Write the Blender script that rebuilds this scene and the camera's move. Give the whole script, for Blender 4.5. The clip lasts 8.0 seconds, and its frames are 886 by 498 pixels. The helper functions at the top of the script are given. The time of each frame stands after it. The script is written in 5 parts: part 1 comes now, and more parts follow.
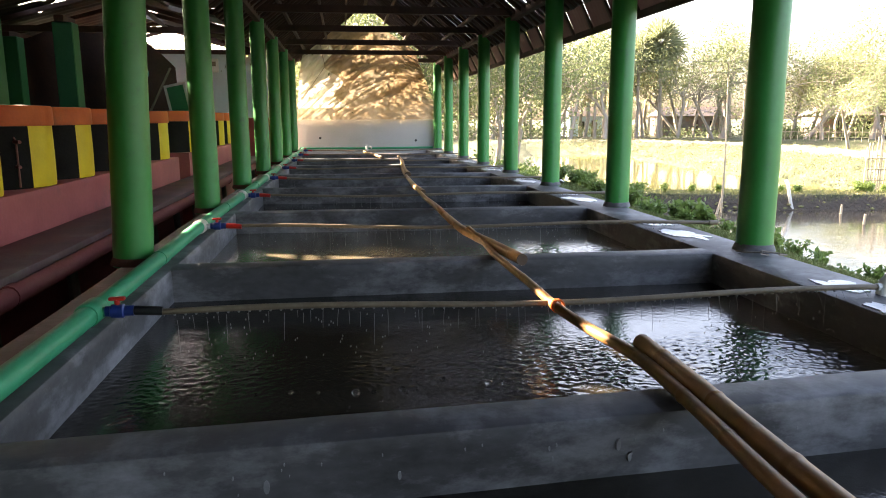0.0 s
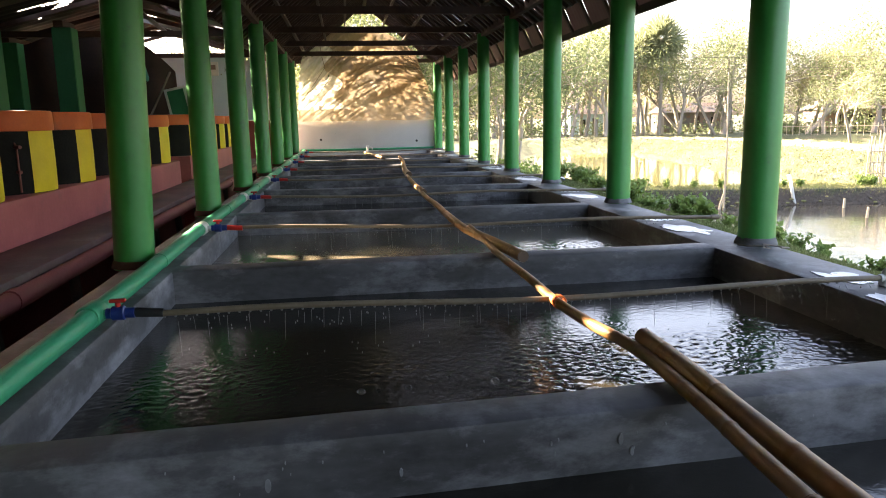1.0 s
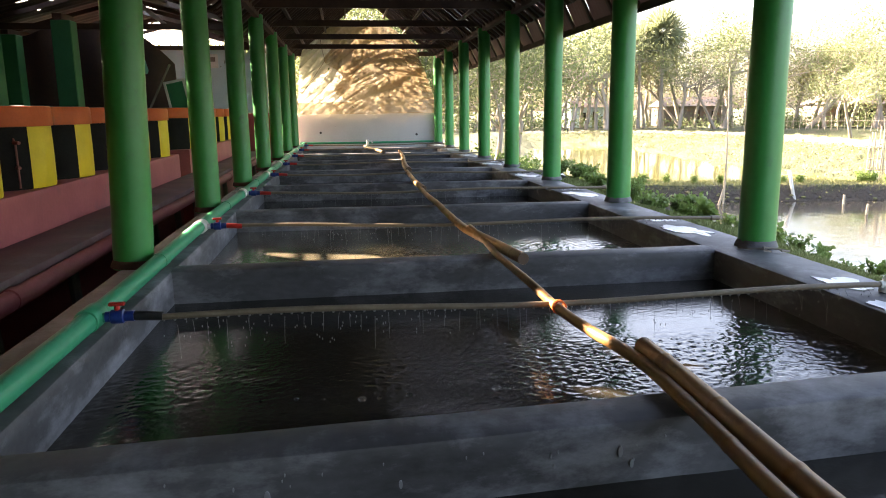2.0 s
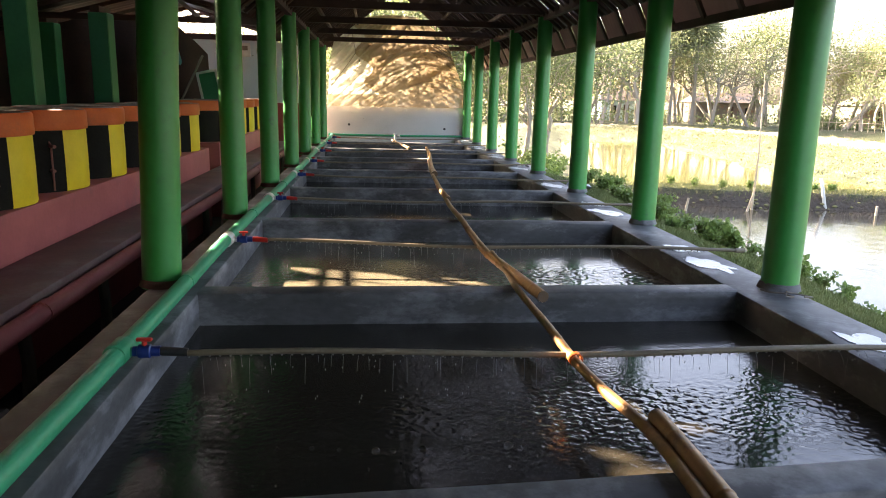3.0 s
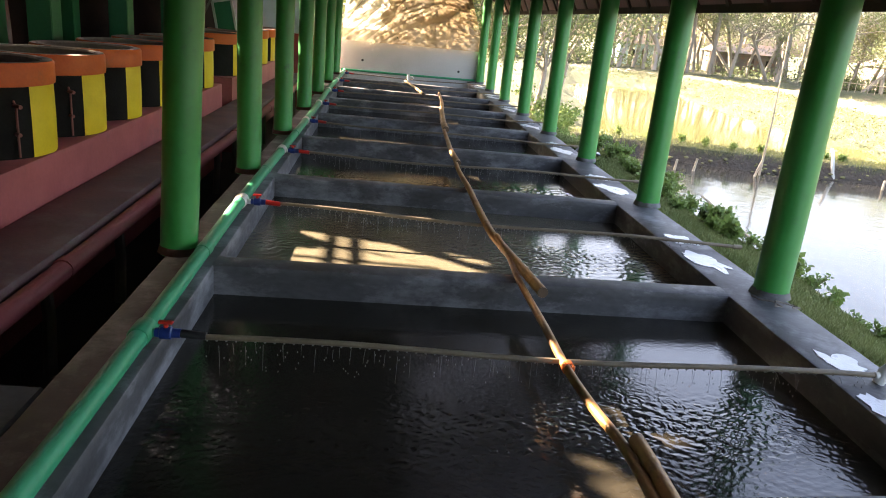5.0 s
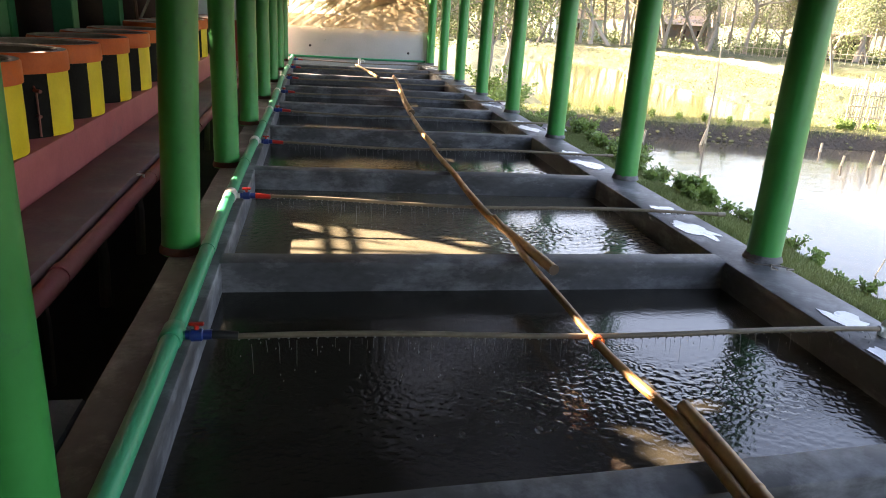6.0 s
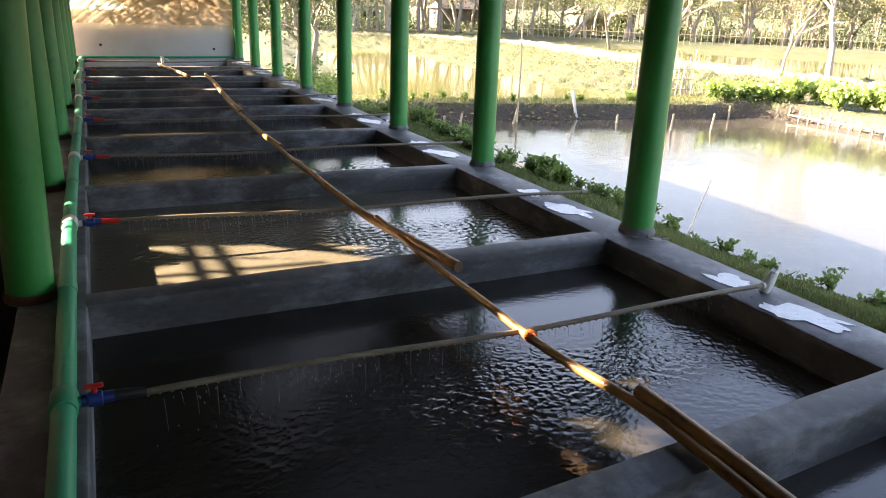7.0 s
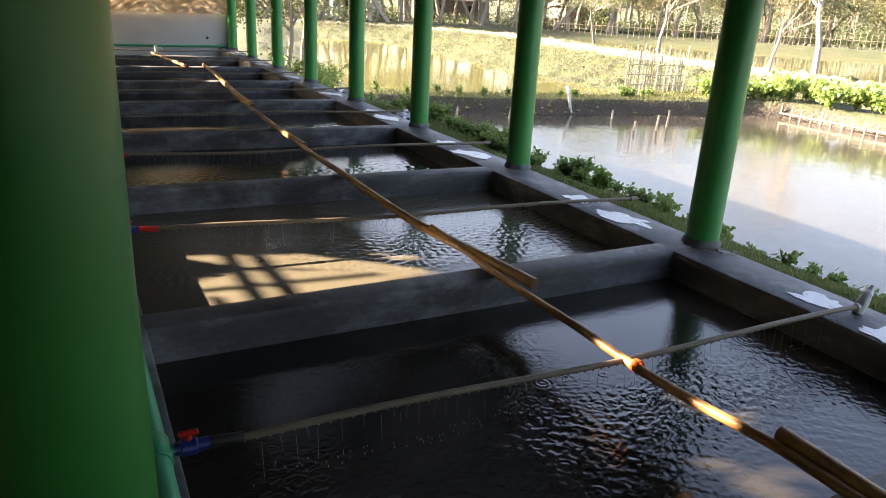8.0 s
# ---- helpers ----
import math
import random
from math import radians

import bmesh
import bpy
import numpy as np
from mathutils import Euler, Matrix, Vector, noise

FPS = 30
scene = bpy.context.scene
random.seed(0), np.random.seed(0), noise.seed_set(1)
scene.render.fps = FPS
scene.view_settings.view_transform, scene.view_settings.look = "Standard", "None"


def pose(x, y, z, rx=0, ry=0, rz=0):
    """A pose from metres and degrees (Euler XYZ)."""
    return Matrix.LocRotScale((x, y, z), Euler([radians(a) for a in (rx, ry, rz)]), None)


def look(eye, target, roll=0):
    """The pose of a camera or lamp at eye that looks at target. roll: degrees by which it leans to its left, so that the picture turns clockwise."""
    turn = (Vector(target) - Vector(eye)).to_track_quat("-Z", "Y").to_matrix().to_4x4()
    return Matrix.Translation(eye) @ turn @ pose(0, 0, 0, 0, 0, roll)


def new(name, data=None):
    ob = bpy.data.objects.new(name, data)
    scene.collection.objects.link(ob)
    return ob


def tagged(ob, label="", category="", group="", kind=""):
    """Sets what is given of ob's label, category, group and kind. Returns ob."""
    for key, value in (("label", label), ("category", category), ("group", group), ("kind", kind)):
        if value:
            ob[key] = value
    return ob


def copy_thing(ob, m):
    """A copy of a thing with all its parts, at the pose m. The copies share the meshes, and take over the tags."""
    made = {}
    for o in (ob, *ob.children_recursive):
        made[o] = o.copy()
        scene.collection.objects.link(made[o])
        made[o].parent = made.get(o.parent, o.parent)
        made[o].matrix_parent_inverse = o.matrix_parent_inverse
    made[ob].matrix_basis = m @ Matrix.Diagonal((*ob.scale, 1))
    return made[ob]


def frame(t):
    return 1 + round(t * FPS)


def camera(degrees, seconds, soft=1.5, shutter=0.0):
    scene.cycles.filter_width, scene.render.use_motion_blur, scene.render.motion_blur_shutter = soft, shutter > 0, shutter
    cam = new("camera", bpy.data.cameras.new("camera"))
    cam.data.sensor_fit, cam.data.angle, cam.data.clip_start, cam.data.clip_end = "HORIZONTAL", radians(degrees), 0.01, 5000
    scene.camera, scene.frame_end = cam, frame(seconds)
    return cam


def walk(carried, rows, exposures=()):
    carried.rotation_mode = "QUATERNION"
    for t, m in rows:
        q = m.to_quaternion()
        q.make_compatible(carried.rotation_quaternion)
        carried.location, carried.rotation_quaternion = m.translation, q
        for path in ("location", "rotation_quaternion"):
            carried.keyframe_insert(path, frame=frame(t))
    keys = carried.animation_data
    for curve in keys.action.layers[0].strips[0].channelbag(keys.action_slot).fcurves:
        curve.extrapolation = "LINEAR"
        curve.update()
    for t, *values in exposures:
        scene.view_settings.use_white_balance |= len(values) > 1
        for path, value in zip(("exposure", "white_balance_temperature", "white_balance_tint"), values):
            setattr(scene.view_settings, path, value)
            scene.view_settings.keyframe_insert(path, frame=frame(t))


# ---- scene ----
cam = camera(63.8, 8.0, soft=1.0)
PATH = [
    (0, (0.225, 0.223, 0.883), (0.496, 2.172, 0.523), -0.2),
    (0.5, (0.227, 0.223, 0.876), (0.491, 2.173, 0.518), -0.7),
    (1, (0.238, 0.226, 0.868), (0.501, 2.176, 0.509), -1.1),
    (1.5, (0.238, 0.227, 0.866), (0.5, 2.177, 0.508), -1.3),
    (2.8, (0.233, 0.278, 1.153), (0.467, 2.218, 0.728), 1.5),
    (3, (0.246, 0.26, 1.217), (0.445, 2.205, 0.796), 1.3),
    (3.5, (0.258, 0.254, 1.396), (0.487, 2.192, 0.957), 1.4),
    (4, (0.26, 0.242, 1.512), (0.433, 2.171, 1.013), 1.8),
    (4.5, (0.277, 0.209, 1.578), (0.458, 2.126, 1.037), 3.6),
    (4.7, (0.262, 0.19, 1.609), (0.44, 2.098, 1.036), 4.9),
    (5.8, (-0.152, 0.219, 1.6), (0.151, 2.091, 0.964), 4.3),
    (6, (-0.221, 0.232, 1.596), (0.129, 2.093, 0.952), 3.6),
    (6.5, (-0.415, 0.347, 1.613), (-0.006, 2.191, 0.953), 5.5),
    (7, (-0.641, 0.608, 1.585), (0.19, 2.308, 0.937), 2.0),
    (7.5, (-0.921, 0.862, 1.588), (-0.076, 2.547, 0.919), 2.7),
    (8, (-1.022, 1.155, 1.601), (-0.135, 2.818, 0.933), 3.1),
]
walk(cam, [(t, look(eye, target, roll)) for t, eye, target, roll in PATH], [(0.0, 4.22, 7500, 20), (4.7, 4.25, 7500, 20), (6.5, 4.25, 7500, 20), (7.1, 3.8, 7400, 20), (8.0, 3.58, 7400, 20)])

# ---- light ----
SUN = Vector((-0.806, 0.592, 0.5)).normalized()
world = bpy.data.worlds.new("world")
scene.world = world
world.use_nodes = True
_bg = world.node_tree.nodes["Background"]
_sky = world.node_tree.nodes.new("ShaderNodeTexSky")
_sky.sky_type = "NISHITA"
_sky.sun_disc = False
_sky.sun_elevation = math.asin(SUN.z)
_sky.sun_rotation = math.atan2(SUN.x, SUN.y)
_sky.dust_density = 4.5
_sky.air_density = 0.9
world.node_tree.links.new(_sky.outputs[0], _bg.inputs[0])
_bg.inputs[1].default_value = 0.086
sun = new("sun", bpy.data.lights.new("sun", "SUN"))
sun.data.energy, sun.data.angle, sun.data.color = 5.0, radians(0.5), (1.0, 0.9, 0.74)
sun.matrix_world = look((0, 0, 0), -SUN)

# ---- mesh tools ----
rng = np.random.default_rng(7)


class Shape:
    """A growing mesh: points, faces, and a material slot for each face."""

    def __init__(self):
        self.v, self.f, self.m, self.slot, self.smooth = [], [], [], 0, True

    def add(self, v, f):
        n = len(self.v)
        self.v += [tuple(p) for p in v]
        self.f += [tuple(n + i for i in q) for q in f]
        self.m += [self.slot] * len(f)
        return self

    def box(self, x0, x1, y0, y1, z0, z1, c=0.0):
        """A box with chamfered edges of width c."""
        if c <= 0:
            v = [(x, y, z) for z in (z0, z1) for y in (y0, y1) for x in (x0, x1)]
            return self.add(v, [(0, 2, 3, 1), (4, 5, 7, 6), (0, 1, 5, 4), (2, 6, 7, 3), (0, 4, 6, 2), (1, 3, 7, 5)])
        v, idx = [], {}
        X, Y, Z = (x0, x1), (y0, y1), (z0, z1)
        for i in (0, 1):
            for j in (0, 1):
                for k in (0, 1):
                    sx, sy, sz = (c, -c)[i], (c, -c)[j], (c, -c)[k]
                    for a in range(3):
                        p = [X[i] + sx, Y[j] + sy, Z[k] + sz]
                        p[a] = (X[i], Y[j], Z[k])[a]
                        idx[i, j, k, a] = len(v)
                        v.append(p)
        f = []
        for s in (0, 1):
            for a in range(3):
                o = [b for b in range(3) if b != a]
                q = []
                for u, w in ((0, 0), (1, 0), (1, 1), (0, 1)):
                    key = [0, 0, 0]
                    key[a], key[o[0]], key[o[1]] = s, u, w
                    q.append(idx[key[0], key[1], key[2], a])
                f.append(q if (s == 1) == (a != 1) else q[::-1])
        for a in range(3):
            o = [b for b in range(3) if b != a]
            for u in (0, 1):
                for w in (0, 1):
                    k0, k1 = [0, 0, 0], [0, 0, 0]
                    k0[o[0]] = k1[o[0]] = u
                    k0[o[1]] = k1[o[1]] = w
                    k1[a] = 1
                    f.append((idx[(*k0, o[0])], idx[(*k1, o[0])], idx[(*k1, o[1])], idx[(*k0, o[1])]))
        for i in (0, 1):
            for j in (0, 1):
                for k in (0, 1):
                    f.append(tuple(idx[i, j, k, a] for a in range(3)))
        self.smooth = False
        return self.add(v, f)

    def tube(self, pts, radii, seg=10, caps=True):
        """A round bar through pts."""
        pts = [Vector(p) for p in pts]
        if not hasattr(radii, "__len__"):
            radii = [radii] * len(pts)
        v, f = [], []
        side = None
        for i, p in enumerate(pts):
            d = (pts[min(i + 1, len(pts) - 1)] - pts[max(i - 1, 0)]).normalized()
            if side is None:
                side = d.cross(Vector((0.31, 0.17, 0.93)) if abs(d.z) < 0.9 else Vector((1, 0.1, 0))).normalized()
            side = (side - d * side.dot(d)).normalized()
            up = d.cross(side)
            for k in range(seg):
                a = 2 * math.pi * k / seg
                v.append(p + (side * math.cos(a) + up * math.sin(a)) * radii[i])
        n = len(pts)
        for i in range(n - 1):
            for k in range(seg):
                a, b = i * seg + k, i * seg + (k + 1) % seg
                f.append((a, b, b + seg, a + seg))
        if caps:
            f.append(tuple(range(seg))[::-1])
            f.append(tuple((n - 1) * seg + k for k in range(seg)))
        return self.add(v, f)

    def lathe(self, profile, seg=32, a0=0.0, a1=360.0, x=0.0, y=0.0):
        """Turns (r, z) points about a vertical axis from a0 to a1 degrees."""
        full = a1 - a0 >= 359.9
        cols = seg if full else seg + 1
        v, f = [], []
        for k in range(cols):
            a = radians(a0 + (a1 - a0) * k / seg)
            v += [(x + r * math.cos(a), y + r * math.sin(a), z) for r, z in profile]
        n = len(profile)
        for k in range(seg):
            b = ((k + 1) % cols) * n
            for i in range(n - 1):
                f.append((k * n + i, b + i, b + i + 1, k * n + i + 1))
        return self.add(v, f)

    def ball(self, c, r, seg=8, rings=5, sz=1.0):
        prof = [(max(1e-4, r * math.sin(math.pi * i / rings)), c[2] - r * sz * math.cos(math.pi * i / rings)) for i in range(rings + 1)]
        return self.lathe(prof, seg, x=c[0], y=c[1])

    def sheet(self, fn, nu, nv):
        """A grid of fn(u, v), u and v from 0 to 1."""
        v = [fn(i / nu, j / nv) for j in range(nv + 1) for i in range(nu + 1)]
        f = [(j * (nu + 1) + i, j * (nu + 1) + i + 1, (j + 1) * (nu + 1) + i + 1, (j + 1) * (nu + 1) + i) for j in range(nv) for i in range(nu)]
        return self.add(v, f)

    def mesh(self, name, mats):
        me = bpy.data.meshes.new(name)
        me.from_pydata([tuple(p) for p in self.v], [], self.f)
        for m in mats if isinstance(mats, (list, tuple)) else [mats]:
            me.materials.append(m)
        me.polygons.foreach_set("material_index", self.m)
        me.polygons.foreach_set("use_smooth", [self.smooth] * len(self.f))
        if self.smooth:
            me.set_sharp_from_angle(angle=radians(40))
        return me


def part(name, shape, material, parent=None, label=""):
    """Links a shape as one mesh object, under parent if there is one."""
    ob = new(name, shape.mesh(name, material))
    if parent:
        ob.parent = parent
    return tagged(ob, label)


def thing(name, label, category, group="", kind="", at=(0, 0, 0)):
    ob = new(name)
    ob.empty_display_size = 0.1
    ob.location = at
    return tagged(ob, label, category, group, kind)


def struct(name, shape, material, label, category="structure"):
    return tagged(part(name, shape, material), label, category, kind="structure")


def rounded_wall(axis, a0, a1, b0, b1, z0, z1, r=0.018, n=40, skew=0.0, seed=0.0, wob=0.004):
    """A plastered wall along x or y with soft, uneven upper edges."""
    s = Shape()
    prof = [(b0, z0), (b0, z1 - 3 * r), (b0, z1 - r), (b0 + 0.3 * r, z1 - 0.3 * r), (b0 + r, z1), ((b0 + b1) / 2, z1 + 0.002), (b1 - r, z1), (b1 - 0.3 * r, z1 - 0.3 * r), (b1, z1 - r), (b1, z1 - 3 * r), (b1, z0)]
    v, f = [], []
    for i in range(n + 1):
        a = a0 + (a1 - a0) * i / n
        for k, (b, z) in enumerate(prof):
            w = noise.noise((a * 2.3 + seed, b * 5 + seed, z * 3)) * wob + noise.noise((a * 9 + seed, b * 7, z * 9)) * wob * 0.5
            bb = b + skew * (a - a0) + w
            zz = z + (noise.noise((a * 1.7, b * 4 + seed, 3)) * wob if z > z0 else 0)
            v.append((a, bb, zz) if axis == "x" else (bb, a, zz))
    m = len(prof)
    for i in range(n):
        for k in range(m - 1):
            q = (i * m + k, (i + 1) * m + k, (i + 1) * m + k + 1, i * m + k + 1)
            f.append(q if axis == "x" else q[::-1])
    ends = [tuple(range(m))[::-1], tuple(n * m + k for k in range(m))]
    f += ends if axis == "y" else [e[::-1] for e in ends]
    return s.add(v, f)


def bar(p, q, w, h):
    """A sawn timber from p to q, w wide and h high."""
    p, q = Vector(p), Vector(q)
    d = (q - p).normalized()
    side = d.cross(Vector((0, 0, 1)))
    side = side.normalized() if side.length > 1e-3 else Vector((1, 0, 0))
    up = side.cross(d)
    v = [e + side * (sx * w / 2) + up * (sz * h / 2) for e in (p, q) for sx, sz in ((-1, -1), (1, -1), (1, 1), (-1, 1))]
    s = Shape()
    s.smooth = False
    return s.add(v, [(0, 1, 2, 3), (7, 6, 5, 4), (0, 4, 5, 1), (1, 5, 6, 2), (2, 6, 7, 3), (3, 7, 4, 0)])


def leaves(shape, centres, spread, count, size, droop=0.3, seed=1):
    """Scatters folded leaves round centres."""
    r = np.random.default_rng(seed)
    c = np.asarray(centres)
    pick = c[r.integers(0, len(c), count)]
    p = pick + r.normal(0, 1, (count, 3)) * spread
    d = r.normal(0, 1, (count, 3))
    d[:, 2] -= droop
    d /= np.linalg.norm(d, axis=1)[:, None]
    e = np.cross(d, r.normal(0, 1, (count, 3)))
    e /= np.linalg.norm(e, axis=1)[:, None] + 1e-9
    s = size * r.uniform(0.6, 1.4, (count, 1))
    a, b, m, t = p, p + d * s * 0.55 + e * s * 0.3, p + d * s * 0.55 - e * s * 0.3, p + d * s
    quad = np.stack([a, b, t, m], 1).reshape(-1, 3)
    n = len(shape.v)
    shape.v += [tuple(x) for x in quad]
    shape.f += [(n + 4 * i, n + 4 * i + 1, n + 4 * i + 2, n + 4 * i + 3) for i in range(count)]
    shape.m += [shape.slot] * count
    return shape


# ---- materials ----
def mat(name, a, b=None, rough=0.6, scale=3.0, fine=40.0, bump=0.1, metal=0.0, dist=0.01, c=None, cscale=1.2, camt=0.35, islands=0.0, objects=0.0, spec=0.5, through_light=0.0, stretch=(1, 1, 1), local=False):
    """A surface of two colours mixed at two scales, with stains of a third, fine relief and uneven gloss."""
    m = bpy.data.materials.new(name)
    m.use_nodes = True
    nt = m.node_tree
    N, L = nt.nodes, nt.links
    out, p = N["Material Output"], N["Principled BSDF"]
    b = b or tuple(x * 0.7 for x in a)
    if local:
        src = N.new("ShaderNodeTexCoord").outputs["Object"]
    else:
        src = N.new("ShaderNodeNewGeometry").outputs["Position"]
    mp = N.new("ShaderNodeMapping")
    mp.inputs["Scale"].default_value = stretch
    L.new(src, mp.inputs[0])
    n1, n2 = N.new("ShaderNodeTexNoise"), N.new("ShaderNodeTexNoise")
    for n, s, det in ((n1, scale, 6), (n2, fine, 4)):
        n.inputs["Scale"].default_value, n.inputs["Detail"].default_value = s, det
        L.new(mp.outputs[0], n.inputs["Vector"])
    add = N.new("ShaderNodeMath")
    add.operation = "MULTIPLY_ADD"
    add.inputs[1].default_value = 0.45
    L.new(n2.outputs[0], add.inputs[0])
    L.new(n1.outputs[0], add.inputs[2])
    last = add.outputs[0]
    for amount, kind in ((islands, "i"), (objects, "o")):
        if amount:
            rnd = N.new("ShaderNodeNewGeometry").outputs["Random Per Island"] if kind == "i" else N.new("ShaderNodeObjectInfo").outputs["Random"]
            ma = N.new("ShaderNodeMath")
            ma.operation = "MULTIPLY_ADD"
            ma.inputs[1].default_value = amount
            L.new(rnd, ma.inputs[0])
            L.new(last, ma.inputs[2])
            last = ma.outputs[0]
    ramp = N.new("ShaderNodeMapRange")
    extra = islands + objects
    ramp.inputs["From Min"].default_value, ramp.inputs["From Max"].default_value = 0.5, 0.95 + extra
    L.new(last, ramp.inputs[0])
    mix = N.new("ShaderNodeMix")
    mix.data_type = "RGBA"
    mix.inputs["A"].default_value, mix.inputs["B"].default_value = (*a, 1), (*b, 1)
    L.new(ramp.outputs[0], mix.inputs["Factor"])
    col = mix.outputs["Result"]
    if c:
        n3 = N.new("ShaderNodeTexNoise")
        n3.inputs["Scale"].default_value, n3.inputs["Detail"].default_value, n3.inputs["Roughness"].default_value = cscale, 8, 0.7
        L.new(mp.outputs[0], n3.inputs["Vector"])
        r3 = N.new("ShaderNodeMapRange")
        r3.inputs["From Min"].default_value, r3.inputs["From Max"].default_value = 0.62 - camt * 0.35, 0.78 - camt * 0.2
        L.new(n3.outputs[0], r3.inputs[0])
        mx = N.new("ShaderNodeMix")
        mx.data_type = "RGBA"
        mx.inputs["B"].default_value = (*c, 1)
        L.new(r3.outputs[0], mx.inputs["Factor"])
        L.new(col, mx.inputs["A"])
        col = mx.outputs["Result"]
    L.new(col, p.inputs["Base Color"])
    rr = N.new("ShaderNodeMapRange")
    rr.inputs["To Min"].default_value, rr.inputs["To Max"].default_value = max(0.02, rough - 0.12), min(1, rough + 0.12)
    L.new(n1.outputs[0], rr.inputs[0])
    L.new(rr.outputs[0], p.inputs["Roughness"])
    p.inputs["Metallic"].default_value = metal
    p.inputs["Specular IOR Level"].default_value = spec
    if bump:
        bm = N.new("ShaderNodeBump")
        bm.inputs["Strength"].default_value, bm.inputs["Distance"].default_value = min(1, bump * 4), dist
        L.new(add.outputs[0], bm.inputs["Height"])
        L.new(bm.outputs[0], p.inputs["Normal"])
    if through_light:
        tr = N.new("ShaderNodeBsdfTranslucent")
        L.new(col, tr.inputs[0])
        ms = N.new("ShaderNodeMixShader")
        ms.inputs[0].default_value = through_light
        L.new(p.outputs[0], ms.inputs[1])
        L.new(tr.outputs[0], ms.inputs[2])
        L.new(ms.outputs[0], out.inputs[0])
    return m


def water_mat(name, base, scale, strength, dist, rough=0.03, ior=1.33):
    m = bpy.data.materials.new(name)
    m.use_nodes = True
    N, L = m.node_tree.nodes, m.node_tree.links
    p = N["Principled BSDF"]
    p.inputs["IOR"].default_value = ior
    p.inputs["Roughness"].default_value = rough
    tc = N.new("ShaderNodeTexCoord")
    n0 = N.new("ShaderNodeTexNoise")
    n0.inputs["Scale"].default_value, n0.inputs["Detail"].default_value = 0.7, 5
    L.new(tc.outputs["Object"], n0.inputs["Vector"])
    mix = N.new("ShaderNodeMix")
    mix.data_type = "RGBA"
    mix.inputs["A"].default_value = (*base, 1)
    mix.inputs["B"].default_value = (*(x * 1.5 for x in base), 1)
    L.new(n0.outputs[0], mix.inputs["Factor"])
    L.new(mix.outputs["Result"], p.inputs["Base Color"])
    n1, n2 = N.new("ShaderNodeTexNoise"), N.new("ShaderNodeTexNoise")
    for n, s in ((n1, scale), (n2, scale * 4.3)):
        n.inputs["Scale"].default_value, n.inputs["Detail"].default_value = s, 3
        L.new(tc.outputs["Object"], n.inputs["Vector"])
    ad = N.new("ShaderNodeMath")
    ad.operation = "MULTIPLY_ADD"
    ad.inputs[1].default_value = 0.3
    L.new(n2.outputs[0], ad.inputs[0])
    L.new(n1.outputs[0], ad.inputs[2])
    bm = N.new("ShaderNodeBump")
    bm.inputs["Strength"].default_value, bm.inputs["Distance"].default_value = strength, dist
    L.new(ad.outputs[0], bm.inputs["Height"])
    L.new(bm.outputs[0], p.inputs["Normal"])
    return m


CONCRETE = mat("cement_plaster", (0.03, 0.029, 0.029), (0.092, 0.091, 0.093), 0.6, 2.0, 17, 0.1, c=(0.235, 0.235, 0.245), cscale=2.1, camt=0.36, stretch=(0.9, 0.9, 1.9))
CONCRETE_DARK = mat("damp_cement", (0.06, 0.06, 0.058), (0.1, 0.098, 0.09), 0.8, 2, 30, 0.15)
GREEN = mat("green_gloss_paint", (0.012, 0.195, 0.034), (0.018, 0.25, 0.052), 0.38, 2.0, 18, 0.05, c=(0.02, 0.11, 0.045), cscale=5, camt=0.1, dist=0.004)
GREEN_SHED = mat("green_wall_paint", (0.01, 0.16, 0.06), (0.02, 0.2, 0.08), 0.6, 2, 25, 0.06)
GREEN_PVC = mat("green_pvc", (0.006, 0.23, 0.1), (0.01, 0.28, 0.13), 0.48, 3, 30, 0.02, c=(0.05, 0.2, 0.1), camt=0.1)
WHITE_PVC = mat("white_pvc", (0.62, 0.62, 0.58), (0.5, 0.5, 0.45), 0.4, 6, 60, 0.03)
GREY_PVC = mat("weathered_grey_pvc", (0.12, 0.09, 0.055), (0.19, 0.15, 0.1), 0.6, 8, 60, 0.05)
BLUE = mat("blue_plastic", (0.006, 0.022, 0.13), (0.008, 0.03, 0.17), 0.35, 10, 80, 0.02)
RED = mat("red_plastic", (0.5, 0.02, 0.012), (0.42, 0.015, 0.01), 0.35, 10, 80, 0.02)
BLACK = mat("black_rubber", (0.012, 0.012, 0.013), (0.02, 0.02, 0.02), 0.5, 10, 80, 0.03)
BAMBOO = mat("dry_bamboo", (0.42, 0.21, 0.065), (0.26, 0.125, 0.042), 0.45, 4, 30, 0.06, c=(0.09, 0.05, 0.03), cscale=5, camt=0.2, dist=0.004)
BAMBOO_OLD = mat("old_dark_bamboo", (0.13, 0.075, 0.035), (0.07, 0.04, 0.022), 0.6, 4, 30, 0.08, objects=0.3)
ORANGE_TIE = mat("orange_twine", (0.7, 0.16, 0.02), (0.55, 0.1, 0.015), 0.8, 30, 90, 0.2)
JAR_BLACK = mat("black_painted_cement", (0.008, 0.007, 0.0065), (0.016, 0.014, 0.012), 0.75, 5, 45, 0.12, spec=0.12)
JAR_YELLOW = mat("yellow_paint", (0.8, 0.56, 0.015), (0.7, 0.47, 0.012), 0.55, 4, 40, 0.08, c=(0.3, 0.22, 0.03), camt=0.05)
JAR_ORANGE = mat("orange_paint", (0.68, 0.12, 0.012), (0.56, 0.09, 0.012), 0.6, 4, 40, 0.1, c=(0.22, 0.08, 0.04), camt=0.08)
